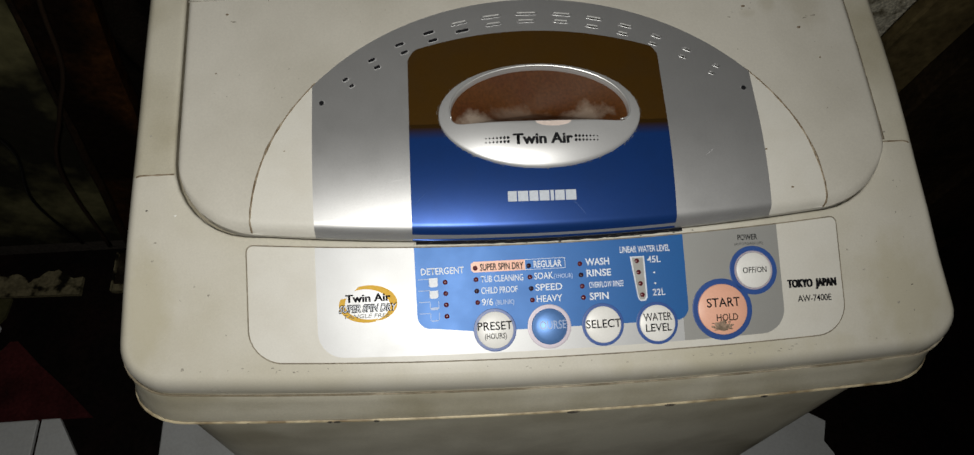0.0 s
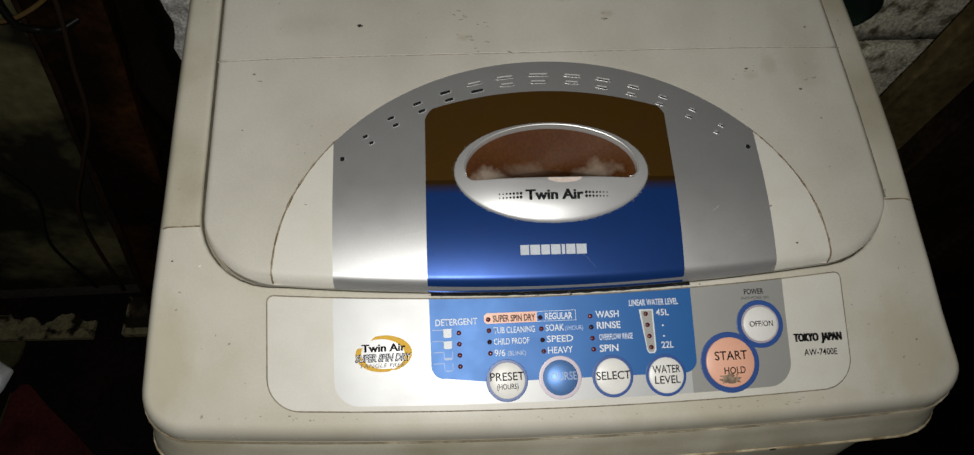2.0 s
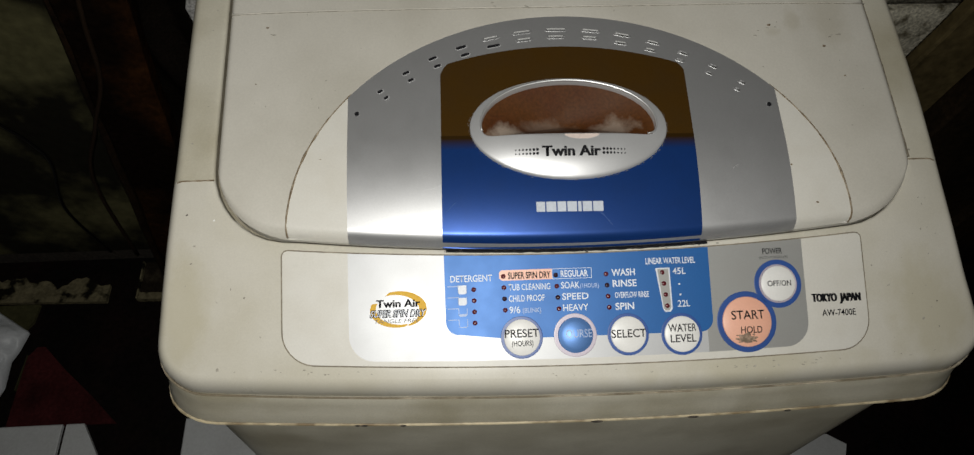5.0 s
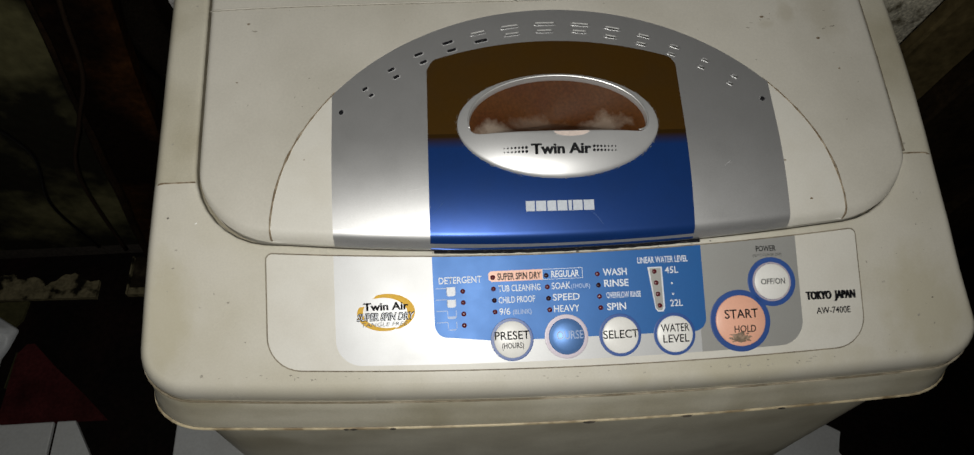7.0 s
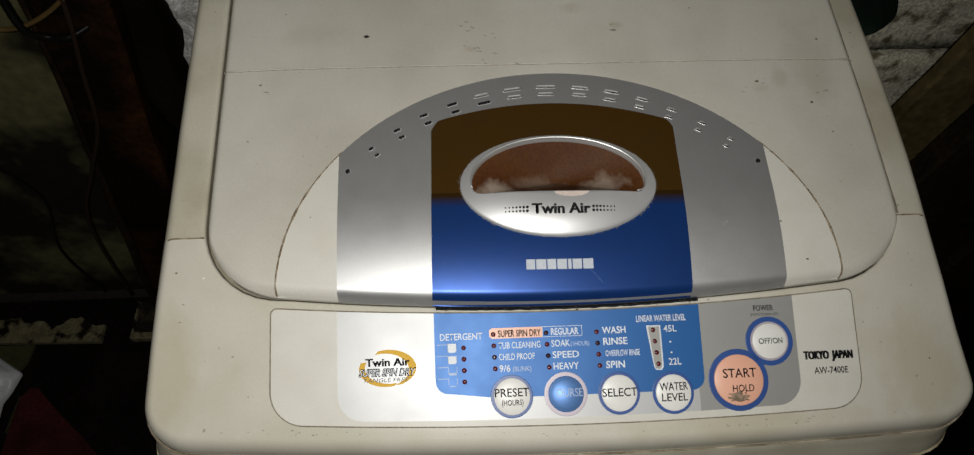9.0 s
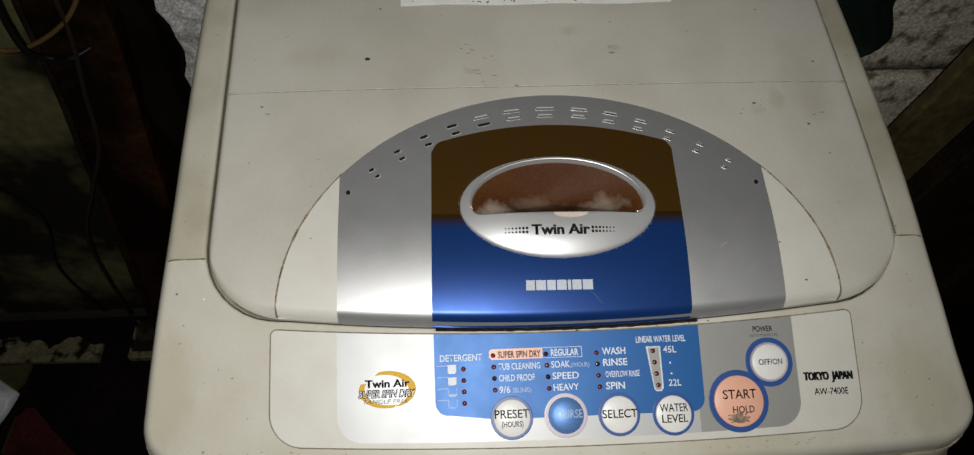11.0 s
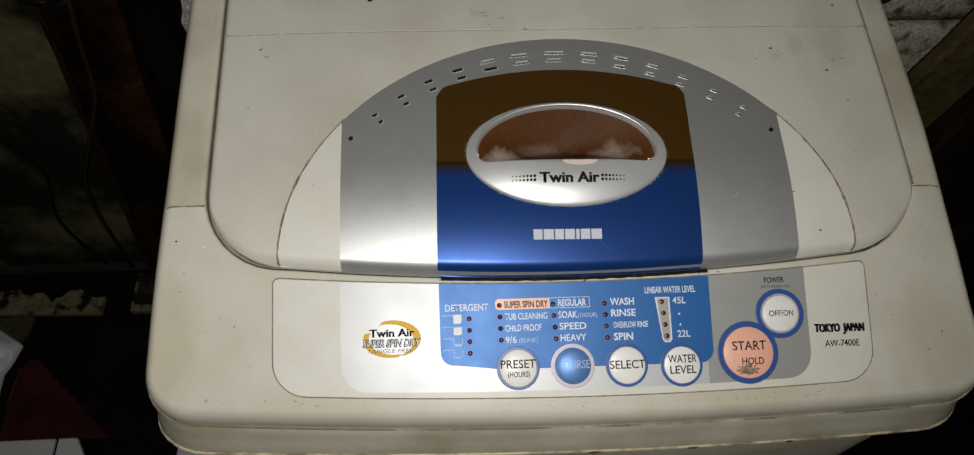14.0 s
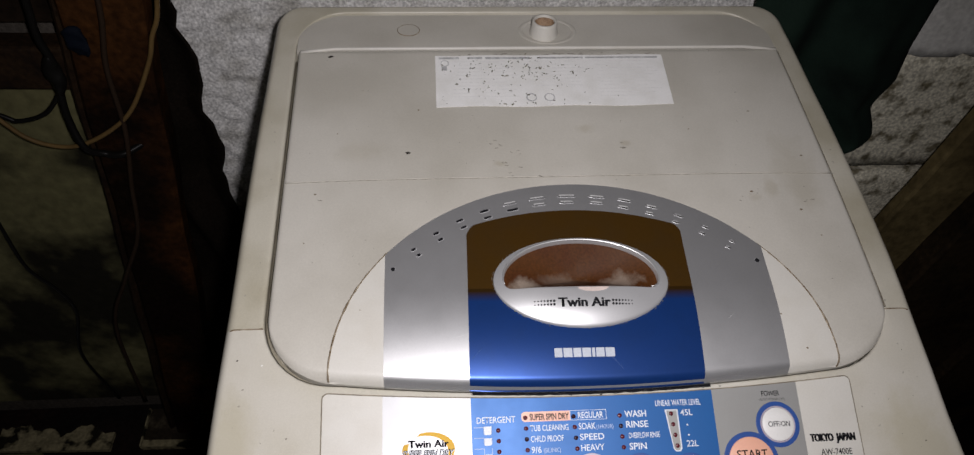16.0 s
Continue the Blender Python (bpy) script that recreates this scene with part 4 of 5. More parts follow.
for cx, cs, n, spreadr in ((-0.052, 0.037, 9, 0.006), (-0.047, 0.014, 8, 0.005), (-0.036, 0.027, 5, 0.004), (0.0575, 0.0316, 7, 0.005), (0.157, -0.021, 8, 0.007), (-0.03, 0.004, 10, 0.012), (0.205, -0.03, 5, 0.006), (-0.2, -0.02, 4, 0.003)):
    for i in range((n + 1) // 2):
        x, s, r = random.gauss(cx, spreadr * 0.7), random.gauss(cs, spreadr * 0.4), random.uniform(0.0003, 0.0010)
        a = random.uniform(-0.6, 0.2)
        vs = []
        for k in range(6):
            t = 2 * math.pi * k / 6
            ex, ey = 2.4 * r * math.cos(t), 0.7 * r * math.sin(t)
            vs.append(bm.verts.new(on_lid(x + ex * math.cos(a) - ey * math.sin(a), s + ex * math.sin(a) + ey * math.cos(a), -0.0004)))
        bm.faces.new(vs)
tagged(part("smears", bm, SMEAR, lid, "small brown scuffs"), kind="stuff")

# tiny dust specks scattered over the lid and the housing
bm = bmesh.new()
for i in range(110):
    x, s = random.uniform(-0.225, 0.225), random.uniform(-0.15, 0.15)
    if abs(x) < 0.19 and s < arc(min(abs(x), 0.189)) + 0.004 or (-0.11 < x < 0.118 and s > 0.074):
        continue
    blot(bm, lambda px, ps, h=0.0: on_lid(px, ps, lid_height(px, ps) + h - 0.0008), x, s, random.uniform(0.00018, 0.0005), random.uniform(1, 2.2), random.uniform(0, 3), 0.0003)
tagged(part("dust_specks", bm, SMEAR, lid, "tiny brown dust specks"), kind="stuff")
bm = bmesh.new()
for i in range(34):
    x, s = random.choice(((random.uniform(-0.255, -0.243), random.uniform(-0.2, 0.2)), (random.uniform(0.243, 0.255), random.uniform(-0.2, 0.2)), (random.uniform(-0.25, -0.20), random.uniform(-0.255, -0.17)), (random.uniform(0.205, 0.25), random.uniform(-0.255, -0.17))))
    blot(bm, shell, x, s, random.uniform(0.0002, 0.0005), random.uniform(1, 2.5), random.uniform(0, 3), 0.0002)
tagged(part("dust_specks", bm, SMEAR, washer, "tiny brown dust specks"), kind="stuff")

# ---- the control panel ----
def panel_top(x):
    return -0.0010 + 0.0080 * (x / 0.19) ** 2


def panel_low(x, r=0.020, x0=-0.1905, x1=0.1993):
    d = max(0.0, x0 + r - x, x - x1 + r)
    return -0.0737 + 0.0055 * (x / 0.19) ** 2 - 0.010 * x + (r - math.sqrt(max(0.0, r * r - d * d)))


def film(lift):
    return lambda x, u, h=0.0: on_panel(x, u - 0.006 * x, lift + h)


def corner_top(x, x0, x1, r=0.004):
    d = max(0.0, x0 + r - x, x - x1 + r)
    return r - math.sqrt(max(0.0, r * r - d * d))


bm = columns(spread(-0.1915, 0.2003, 70, 1), lambda x: panel_low(x, 0.021, -0.1915, 0.2003) - 0.0009, lambda x: panel_top(x) + 0.0009 - corner_top(x, -0.1915, 0.2003, 0.005), film(0.0004), rows=4, thick=0.002)
panel = part("control_panel", bm, SEAM, washer, "control panel with printed films, dirt along its edge")
bm = columns(spread(-0.1905, 0.1993, 70, 1), panel_low, lambda x: panel_top(x) - corner_top(x, -0.1905, 0.1993), film(0.0009), rows=6, thick=0.001)
part("cream_film", bm, PANELCREAM, panel, "cream printed film")


def silver_low(x):
    r, x0, x1 = 0.016, -0.1480, 0.1575
    d = max(0.0, x0 + r - x, x - x1 + r)
    return -0.0695 + 0.0030 * (x / 0.15) ** 2 - 0.004 * x + (r - math.sqrt(max(0.0, r * r - d * d)))


bm = columns(spread(-0.1480, 0.0905, 60, 1), lambda x: silver_low(x), panel_top, film(0.0012), rows=6, thick=0.0006)
part("silver_film", bm, PALE, panel, "pale silver printed film")
bm = columns(spread(0.0885, 0.1575, 40, 1), lambda x: silver_low(x) , panel_top, film(0.0013), rows=6, thick=0.0006)
part("grey_film", bm, GREYFILM, panel, "mid grey printed film")


def blue_low(x):
    r, x0, x1 = 0.0085, -0.0850, 0.0925
    d = max(0.0, x0 + r - x, x - x1 + r)
    step = 0.0035 * max(0.0, min(1.0, (-0.045 - x) / 0.03))
    return -0.0553 + step + (r - math.sqrt(max(0.0, r * r - d * d)))


bm = columns(spread(-0.0850, 0.0925, 70, 1), blue_low, panel_top, film(0.0016), rows=6, thick=0.0006)
part("blue_film", bm, BLUEFILM, panel, "sky-to-mid blue printed film")

F = film(0.0018)
# push buttons
def button(x, u, r_ring, r, ring_mat, cap_mat, label, dome=0.0012):
    ring = part("button_ring", disc(x, u, r_ring, F, 0.0004), ring_mat, panel, "printed ring of the button")
    return part("button", disc(x, u, r, F, 0.0014, dome), cap_mat, panel, label, True)


U = lambda x, u: u + 0.006 * x
white = "round pearl-white push button"
b1 = button(-0.0358, U(-0.0358, -0.0545), 0.0138, 0.0118, RINGBLUE, BUTTON, white)
b2 = button(-0.0005, U(0, -0.0545), 0.0142, 0.0116, RINGLIGHT, COURSE, "round metallic blue push button, lettering worn", 0.0022)
b3 = button(0.0346, U(0.0346, -0.0555), 0.0138, 0.0118, RINGBLUE, BUTTON, white)
b4 = button(0.0705, U(0.0705, -0.0568), 0.0138, 0.0118, RINGBLUE, BUTTON, white)
b5 = button(0.1150, U(0.115, -0.0506), 0.0202, 0.0166, RINGBLUE, ORANGE, "large round salmon push button with worn patch", 0.0016)
b6 = button(0.1384, U(0.1384, -0.0262), 0.0162, 0.0118, RINGBLUE, BUTTON, white)
part("button_ring", annulus(0.1384, U(0.1384, -0.0262), 0.0118, 0.0131, F, 0.0010), RINGLIGHT, panel)
# the printed bridge between the two right-hand rings
bm = bmesh.new()
capsule(bm, 0.1285, -0.0355, 0.004, 0.0045, F, 0.00035, 0.8)
part("print_bridge", bm, RINGBLUE, panel)


def cap(b, x, u, r, dome):
    """The letters follow the button's dome."""
    return lambda px, pu, h=0.0: F(px, pu, h + 0.0014 + dome * max(0.0, 1 - ((px - x) ** 2 + (pu - u) ** 2) / r ** 2))


def label_on(text, x0, u0, w, h, b, cx, cu, r, dome, mat=BLACK, bold=0.0):
    writing(text, x0, u0, w, h, cap(b, cx, cu, r, dome), mat, b, 0.00025, bold + 0.010)


label_on("PRESET", -0.0470, -0.0546, 0.0224, 0.0054, b1, -0.0358, -0.0547, 0.0118, 0.0012)
label_on("(HOURS)", -0.0427, -0.0602, 0.0140, 0.0036, b1, -0.0358, -0.0547, 0.0118, 0.0012)
label_on("OURSE", -0.0072, -0.0560, 0.0174, 0.0054, b2, -0.0005, -0.0545, 0.0116, 0.0022, SOFTINK)
label_on("SELECT", 0.0232, -0.0572, 0.0230, 0.0054, b3, 0.0346, -0.0553, 0.0118, 0.0012)
label_on("WATER", 0.0612, -0.0547, 0.0188, 0.0052, b4, 0.0705, -0.0564, 0.0118, 0.0012)
label_on("LEVEL", 0.0622, -0.0616, 0.0172, 0.0052, b4, 0.0705, -0.0564, 0.0118, 0.0012)
label_on("START", 0.1040, -0.0482, 0.0224, 0.0060, b5, 0.1150, -0.0499, 0.0166, 0.0016)
label_on("HOLD", 0.1096, -0.0574, 0.0146, 0.0046, b5, 0.1150, -0.0499, 0.0166, 0.0016)
label_on("OFF/ON", 0.1304, -0.0270, 0.0162, 0.0038, b6, 0.1384, -0.0254, 0.0118, 0.0012)
# the scuffed patch on the start button
bm = bmesh.new()
for i in range(150):
    x, u, r = random.gauss(0.1128, 0.0026), random.gauss(-0.0606, 0.0012), random.uniform(0.0005, 0.0013)
    if (x - 0.115) ** 2 + (u + 0.0499) ** 2 > 0.0152 ** 2:
        continue
    vs = [bm.verts.new(cap(b5, 0.1150, -0.0499, 0.0166, 0.0016)(x + r * 1.5 * math.cos(k * 1.05) * random.uniform(0.6, 1), u + r * 0.6 * math.sin(k * 1.05), 0.0002 + 0.000004 * i)) for k in range(6)]
    bm.faces.new(vs)
tagged(part("worn_patch", bm, RUBBED, b5, "greyish brown rubbed patch"), kind="stuff")


def led(x, u, lit):
    part("indicator", disc(x, u, 0.0016, F, 0.0004, 0.0005, n=14), LED if lit else LEDOFF, panel, "small dark red indicator lens", True)


def rows_of(x0, x1, u0, u1, n):
    return [(x0 + (x1 - x0) * k / (n - 1), u0 + (u1 - u0) * k / (n - 1)) for k in range(n)]


for k, (x, u) in enumerate(rows_of(-0.0661, -0.0661, -0.0221, -0.0439, 4)):
    led(x, U(x, u), True)
    # measuring cup mark, emptier from row to row
    level = (0.0030, 0.0022, -0.0012, -0.0022)[k]
    base = lambda x: U(x, u) - 0.0028 + 0.0010 * max(0.0, (abs(x + 0.0737) - 0.0016) / 0.0012) ** 2
    bm = columns(spread(-0.0765, -0.0709, 12), base, lambda x: max(base(x) + 0.0003, U(x, u) + level), F, rows=1, thick=0.0004)
    cup = part("cup_mark", bm, WHITEINK if k < 2 else SOFTINK, panel, "printed measuring cup mark")
    for side in (-0.0766, -0.0711):
        bm = columns(spread(side, side + 0.0004, 2), lambda x: U(x, u) - 0.0020, lambda x: U(x, u) + 0.0026, F, rows=1, thick=0.0003)
        part("cup_wall", bm, SOFTINK, cup)
    bm = columns(spread(-0.0835, -0.0765, 3), lambda x: U(x, u) + 0.0022, lambda x: U(x, u) + 0.0027, F, rows=1, thick=0.0003)
    part("cup_handle_line", bm, SOFTINK, panel)
for k, (x, u) in enumerate(rows_of(-0.0463, -0.0459, -0.0142, -0.0364, 4)):
    led(x, U(x, u), k != 2)
for k, (x, u) in enumerate(rows_of(-0.0114, -0.0104, -0.0146, -0.0369, 4)):
    led(x, U(x, u), k not in (0, 2))
for k, (x, u) in enumerate(rows_of(0.0223, 0.0231, -0.0153, -0.0373, 4)):
    led(x, U(x, u), k != 1)

bm = columns(spread(-0.0490, -0.0139, 20), lambda x: -0.0173 + corner_top(x, -0.049, 0.1, 0.0014), lambda x: -0.0104 - corner_top(x, -0.049, 0.1, 0.0014), film(0.0017), rows=1, thick=0.0004)
part("course_highlight", bm, ORANGE, panel, "salmon printed highlight box")
for x0, x1, u0, u1 in ((-0.0139, 0.0127, -0.0107, -0.0104), (-0.0139, 0.0127, -0.0173, -0.0170), (0.0124, 0.0127, -0.0170, -0.0107), (-0.0139, -0.0136, -0.0170, -0.0107)):
    bm = columns(spread(x0, x1, 3), lambda x: u0, lambda x: u1, film(0.0019), rows=1, thick=0.0004)
    part("box_line", bm, WHITEINK, panel)

for text, x, u, w, h, mat, bold in (
        ("DETERGENT", -0.0813, -0.0168, 0.0277, 0.0044, WHITEINK, 0), ("SUPER SPIN DRY", -0.0432, -0.0160, 0.0284, 0.0044, BLACK, 0.01),
        ("TUB CLEANING", -0.0431, -0.0236, 0.0276, 0.0042, WHITEINK, 0), ("CHILD PROOF", -0.0432, -0.0310, 0.0236, 0.0042, WHITEINK, 0),
        ("9/6", -0.0432, -0.0385, 0.0072, 0.0044, WHITEINK, 0), ("(BLINK)", -0.0345, -0.0385, 0.0122, 0.0031, SOFTINK, 0),
        ("REGULAR", -0.0081, -0.0160, 0.0184, 0.0044, WHITEINK, 0.01), ("SOAK", -0.0082, -0.0237, 0.0124, 0.0044, WHITEINK, 0), ("(1HOUR)", 0.0046, -0.0237, 0.0124, 0.0029, SOFTINK, 0),
        ("SPEED", -0.0079, -0.0311, 0.0176, 0.0044, WHITEINK, 0), ("HEAVY", -0.0076, -0.0385, 0.0168, 0.0044, WHITEINK, 0),
        ("WASH", 0.0260, -0.0166, 0.0158, 0.0046, WHITEINK, 0.008), ("RINSE", 0.0263, -0.0239, 0.0162, 0.0046, WHITEINK, 0.008),
        ("OVERFLOW RINSE", 0.0274, -0.0314, 0.0228, 0.0040, WHITEINK, 0), ("SPIN", 0.0272, -0.0391, 0.0126, 0.0046, WHITEINK, 0.008),
        ("LINEAR WATER LEVEL", 0.0494, -0.0098, 0.0336, 0.0042, WHITEINK, 0.006), ("45L", 0.0672, -0.0171, 0.0090, 0.0044, WHITEINK, 0), ("22L", 0.0692, -0.0388, 0.0084, 0.0044, WHITEINK, 0),
        ("POWER", 0.1297, -0.0058, 0.0136, 0.0038, BLACK, 0), ("TOKYO  JAPAN", 0.1609, -0.0394, 0.0332, 0.0054, BLACK, 0.004), ("TOKYO  JAPAN", 0.1613, -0.0393, 0.0332, 0.0054, BLACK, 0.004), ("TOKYO  JAPAN", 0.1617, -0.0394, 0.0332, 0.0054, BLACK, 0.004), ("AW-7400E", 0.1672, -0.0490, 0.0232, 0.0044, BLACK, -0.006)):
    writing(text, x, u + 0.006 * x, w, h, F, mat, panel, 0.0003, bold + 0.012)
writing("(AUTO POWER OFF)", 0.1272, -0.0092 + 0.0008, 0.0196, 0.0018, F, SMALLPRINT, panel, 0.0003, 0.006)
# water level scale
lv = [(0.0557, -0.0122), (0.0654, -0.0122), (0.0656, -0.0395), (0.0642, -0.0415), (0.0606, -0.0415), (0.0592, -0.0395)]
for k, (grow_, mat, lift) in enumerate(((1.0, WHITEINK, 0.00020), (0.80, GREYFILM, 0.00034))):
    bm = bmesh.new()
    vs = [bm.verts.new(F(0.0612 + (x - 0.0612) * (grow_ - 0.04 * k), -0.027 + (u + 0.027) * (1 - (1 - grow_) * 0.30), lift)) for x, u in lv]
    bm.faces.new(vs)
    bmesh.ops.recalc_face_normals(bm, faces=bm.faces)
    part("level_scale" if k == 0 else "level_scale_inside", bm, mat, panel, "tapered white-outlined water level scale" if k == 0 else "")
for x, u in rows_of(0.0602, 0.0622, -0.0156, -0.0379, 4):
    led(x, U(x, u), True)
for x, u in ((0.0713, -0.0234), (0.0715, -0.0304)):
    part("dot", disc(x, u, 0.0007, F, 0.0003, n=8), WHITEINK, panel)
# the oval emblem beside the keys
part("emblem_sweep", annulus(-0.1150, -0.0336, 0.0160, 0.0178, F, 0.00012, -1.15, 1.95, ratio=0.66, n=40, shift=-0.0030), YELLOW, panel, "ochre crescent sweep")
part("emblem_sweep", annulus(-0.1165, -0.0342, 0.0160, 0.0176, F, 0.00010, 2.75, 5.0, ratio=0.64, n=40, shift=0.0022), YELLOW, panel, "ochre crescent sweep")
for nudge in (0.0, 0.0003):
    writing("Twin Air", -0.1300 + nudge, -0.0322, 0.0284, 0.0050, F, BLACK, panel, 0.0005, bold=0.020)
writing("SUPER SPIN DRY", -0.1345, -0.0385, 0.0362, 0.0046, F, BLACK, panel, 0.00045, bold=0.065, slant=0.2)
writing("SUPER SPIN DRY", -0.1341, -0.0384, 0.0355, 0.0044, F, WHITEINK, panel, 0.00060, bold=-0.004, slant=0.2)
writing("TANGLE FREE", -0.1318, -0.0424, 0.0290, 0.0026, F, SMALLPRINT, panel, 0.0005, slant=0.25)

# ---- the place round it ----
PLASTER = material("rough_cement_plaster", (0.64, 0.63, 0.61), 0.9, tint=(0.30, 0.285, 0.245), scale=24, amount=0.75, low=0.50, high=0.72, grain=300, grain_amount=0.40, bump=0.0016, bump_scale=260, spec=0.12)
RENDERCOAT = material("smooth_grey_render", (0.74, 0.73, 0.69), 0.85, tint=(0.50, 0.48, 0.43), scale=9, amount=0.6, grain=160, grain_amount=0.15, bump=0.001, bump_scale=60, spec=0.12)
BLOCKMAT = material("mouldy_concrete_block", (0.70, 0.66, 0.53), 0.9, tint=(0.13, 0.108, 0.058), scale=42, amount=0.90, low=0.50, high=0.64, grain=240, grain_amount=0.42, bump=0.0012, bump_scale=180, spec=0.12)
MORTAR = material("dark_mortar", (0.07, 0.06, 0.05), 0.95, grain=200, grain_amount=0.3, bump=0.002, spec=0.12)
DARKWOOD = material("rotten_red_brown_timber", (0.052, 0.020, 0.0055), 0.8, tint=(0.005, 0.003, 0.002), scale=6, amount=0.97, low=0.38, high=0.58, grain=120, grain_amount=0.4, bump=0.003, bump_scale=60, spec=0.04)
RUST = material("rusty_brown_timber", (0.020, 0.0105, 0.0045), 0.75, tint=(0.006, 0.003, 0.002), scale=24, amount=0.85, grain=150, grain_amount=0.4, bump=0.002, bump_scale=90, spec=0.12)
BROWNBOARD = material("black_brown_added_board", (0.016, 0.010, 0.006), 0.85, tint=(0.004, 0.003, 0.002), scale=9, amount=0.9, grain=90, grain_amount=0.35, bump=0.002, bump_scale=60, spec=0.05)
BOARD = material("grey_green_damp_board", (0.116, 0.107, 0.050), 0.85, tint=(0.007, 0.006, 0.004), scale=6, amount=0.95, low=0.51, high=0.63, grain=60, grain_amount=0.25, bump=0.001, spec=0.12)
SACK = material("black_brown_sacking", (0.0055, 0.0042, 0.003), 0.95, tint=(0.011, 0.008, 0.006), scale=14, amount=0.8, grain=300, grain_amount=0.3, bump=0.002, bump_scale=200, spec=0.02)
GREEN = material("black_green_cloth", (0.012, 0.024, 0.017), 0.95, tint=(0.003, 0.0045, 0.004), scale=10, amount=0.8, grain=900, grain_amount=0.25, spec=0.12)
PLANK = material("dirty_brown_plank", (0.165, 0.125, 0.055), 0.8, tint=(0.055, 0.040, 0.018), scale=12, amount=0.85, grain=90, grain_amount=0.3, bump=0.001, bump_scale=70, spec=0.12)
WHITETILE = material("white_glazed_tile", (0.90, 0.92, 0.92), 0.3, tint=(0.72, 0.72, 0.70), scale=9, amount=0.5, grain=200, grain_amount=0.05)
REDTILE = material("dark_red_cement", (0.085, 0.018, 0.019), 0.5, tint=(0.022, 0.006, 0.006), scale=9, amount=0.9, low=0.42, high=0.62, grain=150, grain_amount=0.3, bump=0.001, spec=0.12)
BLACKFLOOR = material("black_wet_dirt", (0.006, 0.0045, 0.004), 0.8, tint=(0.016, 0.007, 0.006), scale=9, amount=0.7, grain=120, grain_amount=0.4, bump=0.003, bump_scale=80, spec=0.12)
DAMPCARD = material("damp_dark_cardboard", (0.022, 0.016, 0.010), 0.85, tint=(0.085, 0.070, 0.045), scale=30, amount=0.8, low=0.55, high=0.70, grain=150, grain_amount=0.3, spec=0.12)
OLIVECARD = material("dull_olive_card", (0.085, 0.080, 0.036), 0.8, tint=(0.045, 0.040, 0.018), scale=20, amount=0.7, grain=150, grain_amount=0.2, spec=0.12)
FLAKE = material("flaking_beige_cement", (0.22, 0.19, 0.11), 0.85, tint=(0.012, 0.010, 0.006), scale=26, amount=1.0, low=0.52, high=0.60, grain=150, grain_amount=0.3, bump=0.002, spec=0.12)
BAG = material("white_plastic_bag", (0.90, 0.93, 0.96), 0.4, tint=(0.66, 0.69, 0.73), scale=20, amount=0.5, grain=200, grain_amount=0.06)
BEIGEWIRE = material("beige_cable", (0.125, 0.078, 0.028), 0.5, grain=300, scale=30, amount=0.6, spec=0.12)
BROWNWIRE = material("dull_brown_cable", (0.024, 0.014, 0.008), 0.7, grain=300, spec=0.12)
BLACKWIRE = material("black_cable", (0.006, 0.0055, 0.005), 0.4, grain=300, spec=0.12)
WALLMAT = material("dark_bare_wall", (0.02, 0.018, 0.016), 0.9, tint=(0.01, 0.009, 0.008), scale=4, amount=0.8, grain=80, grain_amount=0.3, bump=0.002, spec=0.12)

WALL = 0.620


def slab(name, x0, y0, z0, x1, y1, z1, mat, label, category):
    bm = box(bmesh.new(), x0, y0, z0, x1, y1, z1)
    return single(name, bm, mat, label, category, kind="structure")


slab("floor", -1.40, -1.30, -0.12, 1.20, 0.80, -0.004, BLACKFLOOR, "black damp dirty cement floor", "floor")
wall_north = slab("wall_north", -1.40, WALL + 0.012, -0.004, 1.20, WALL + 0.16, 2.30, MORTAR, "concrete block wall, partly plastered, behind the machine", "wall")
# the other walls and the ceiling are unseen, added to close the room
slab("wall_west", -1.52, -1.30, -0.004, -1.40, 0.80, 2.30, WALLMAT, "unseen dark bare side wall, added to close the room", "wall")
slab("wall_east", 1.20, -1.30, -0.004, 1.32, 0.80, 2.30, WALLMAT, "unseen dark bare side wall, added to close the room", "wall")
slab("wall_south", -1.52, -1.42, -0.004, 1.32, -1.30, 2.30, WALLMAT, "unseen dark bare wall added behind the viewer", "wall")
slab("ceiling", -1.52, -1.42, 2.30, 1.32, 0.80, 2.42, WALLMAT, "unseen dark low ceiling, added to close the room", "ceiling")


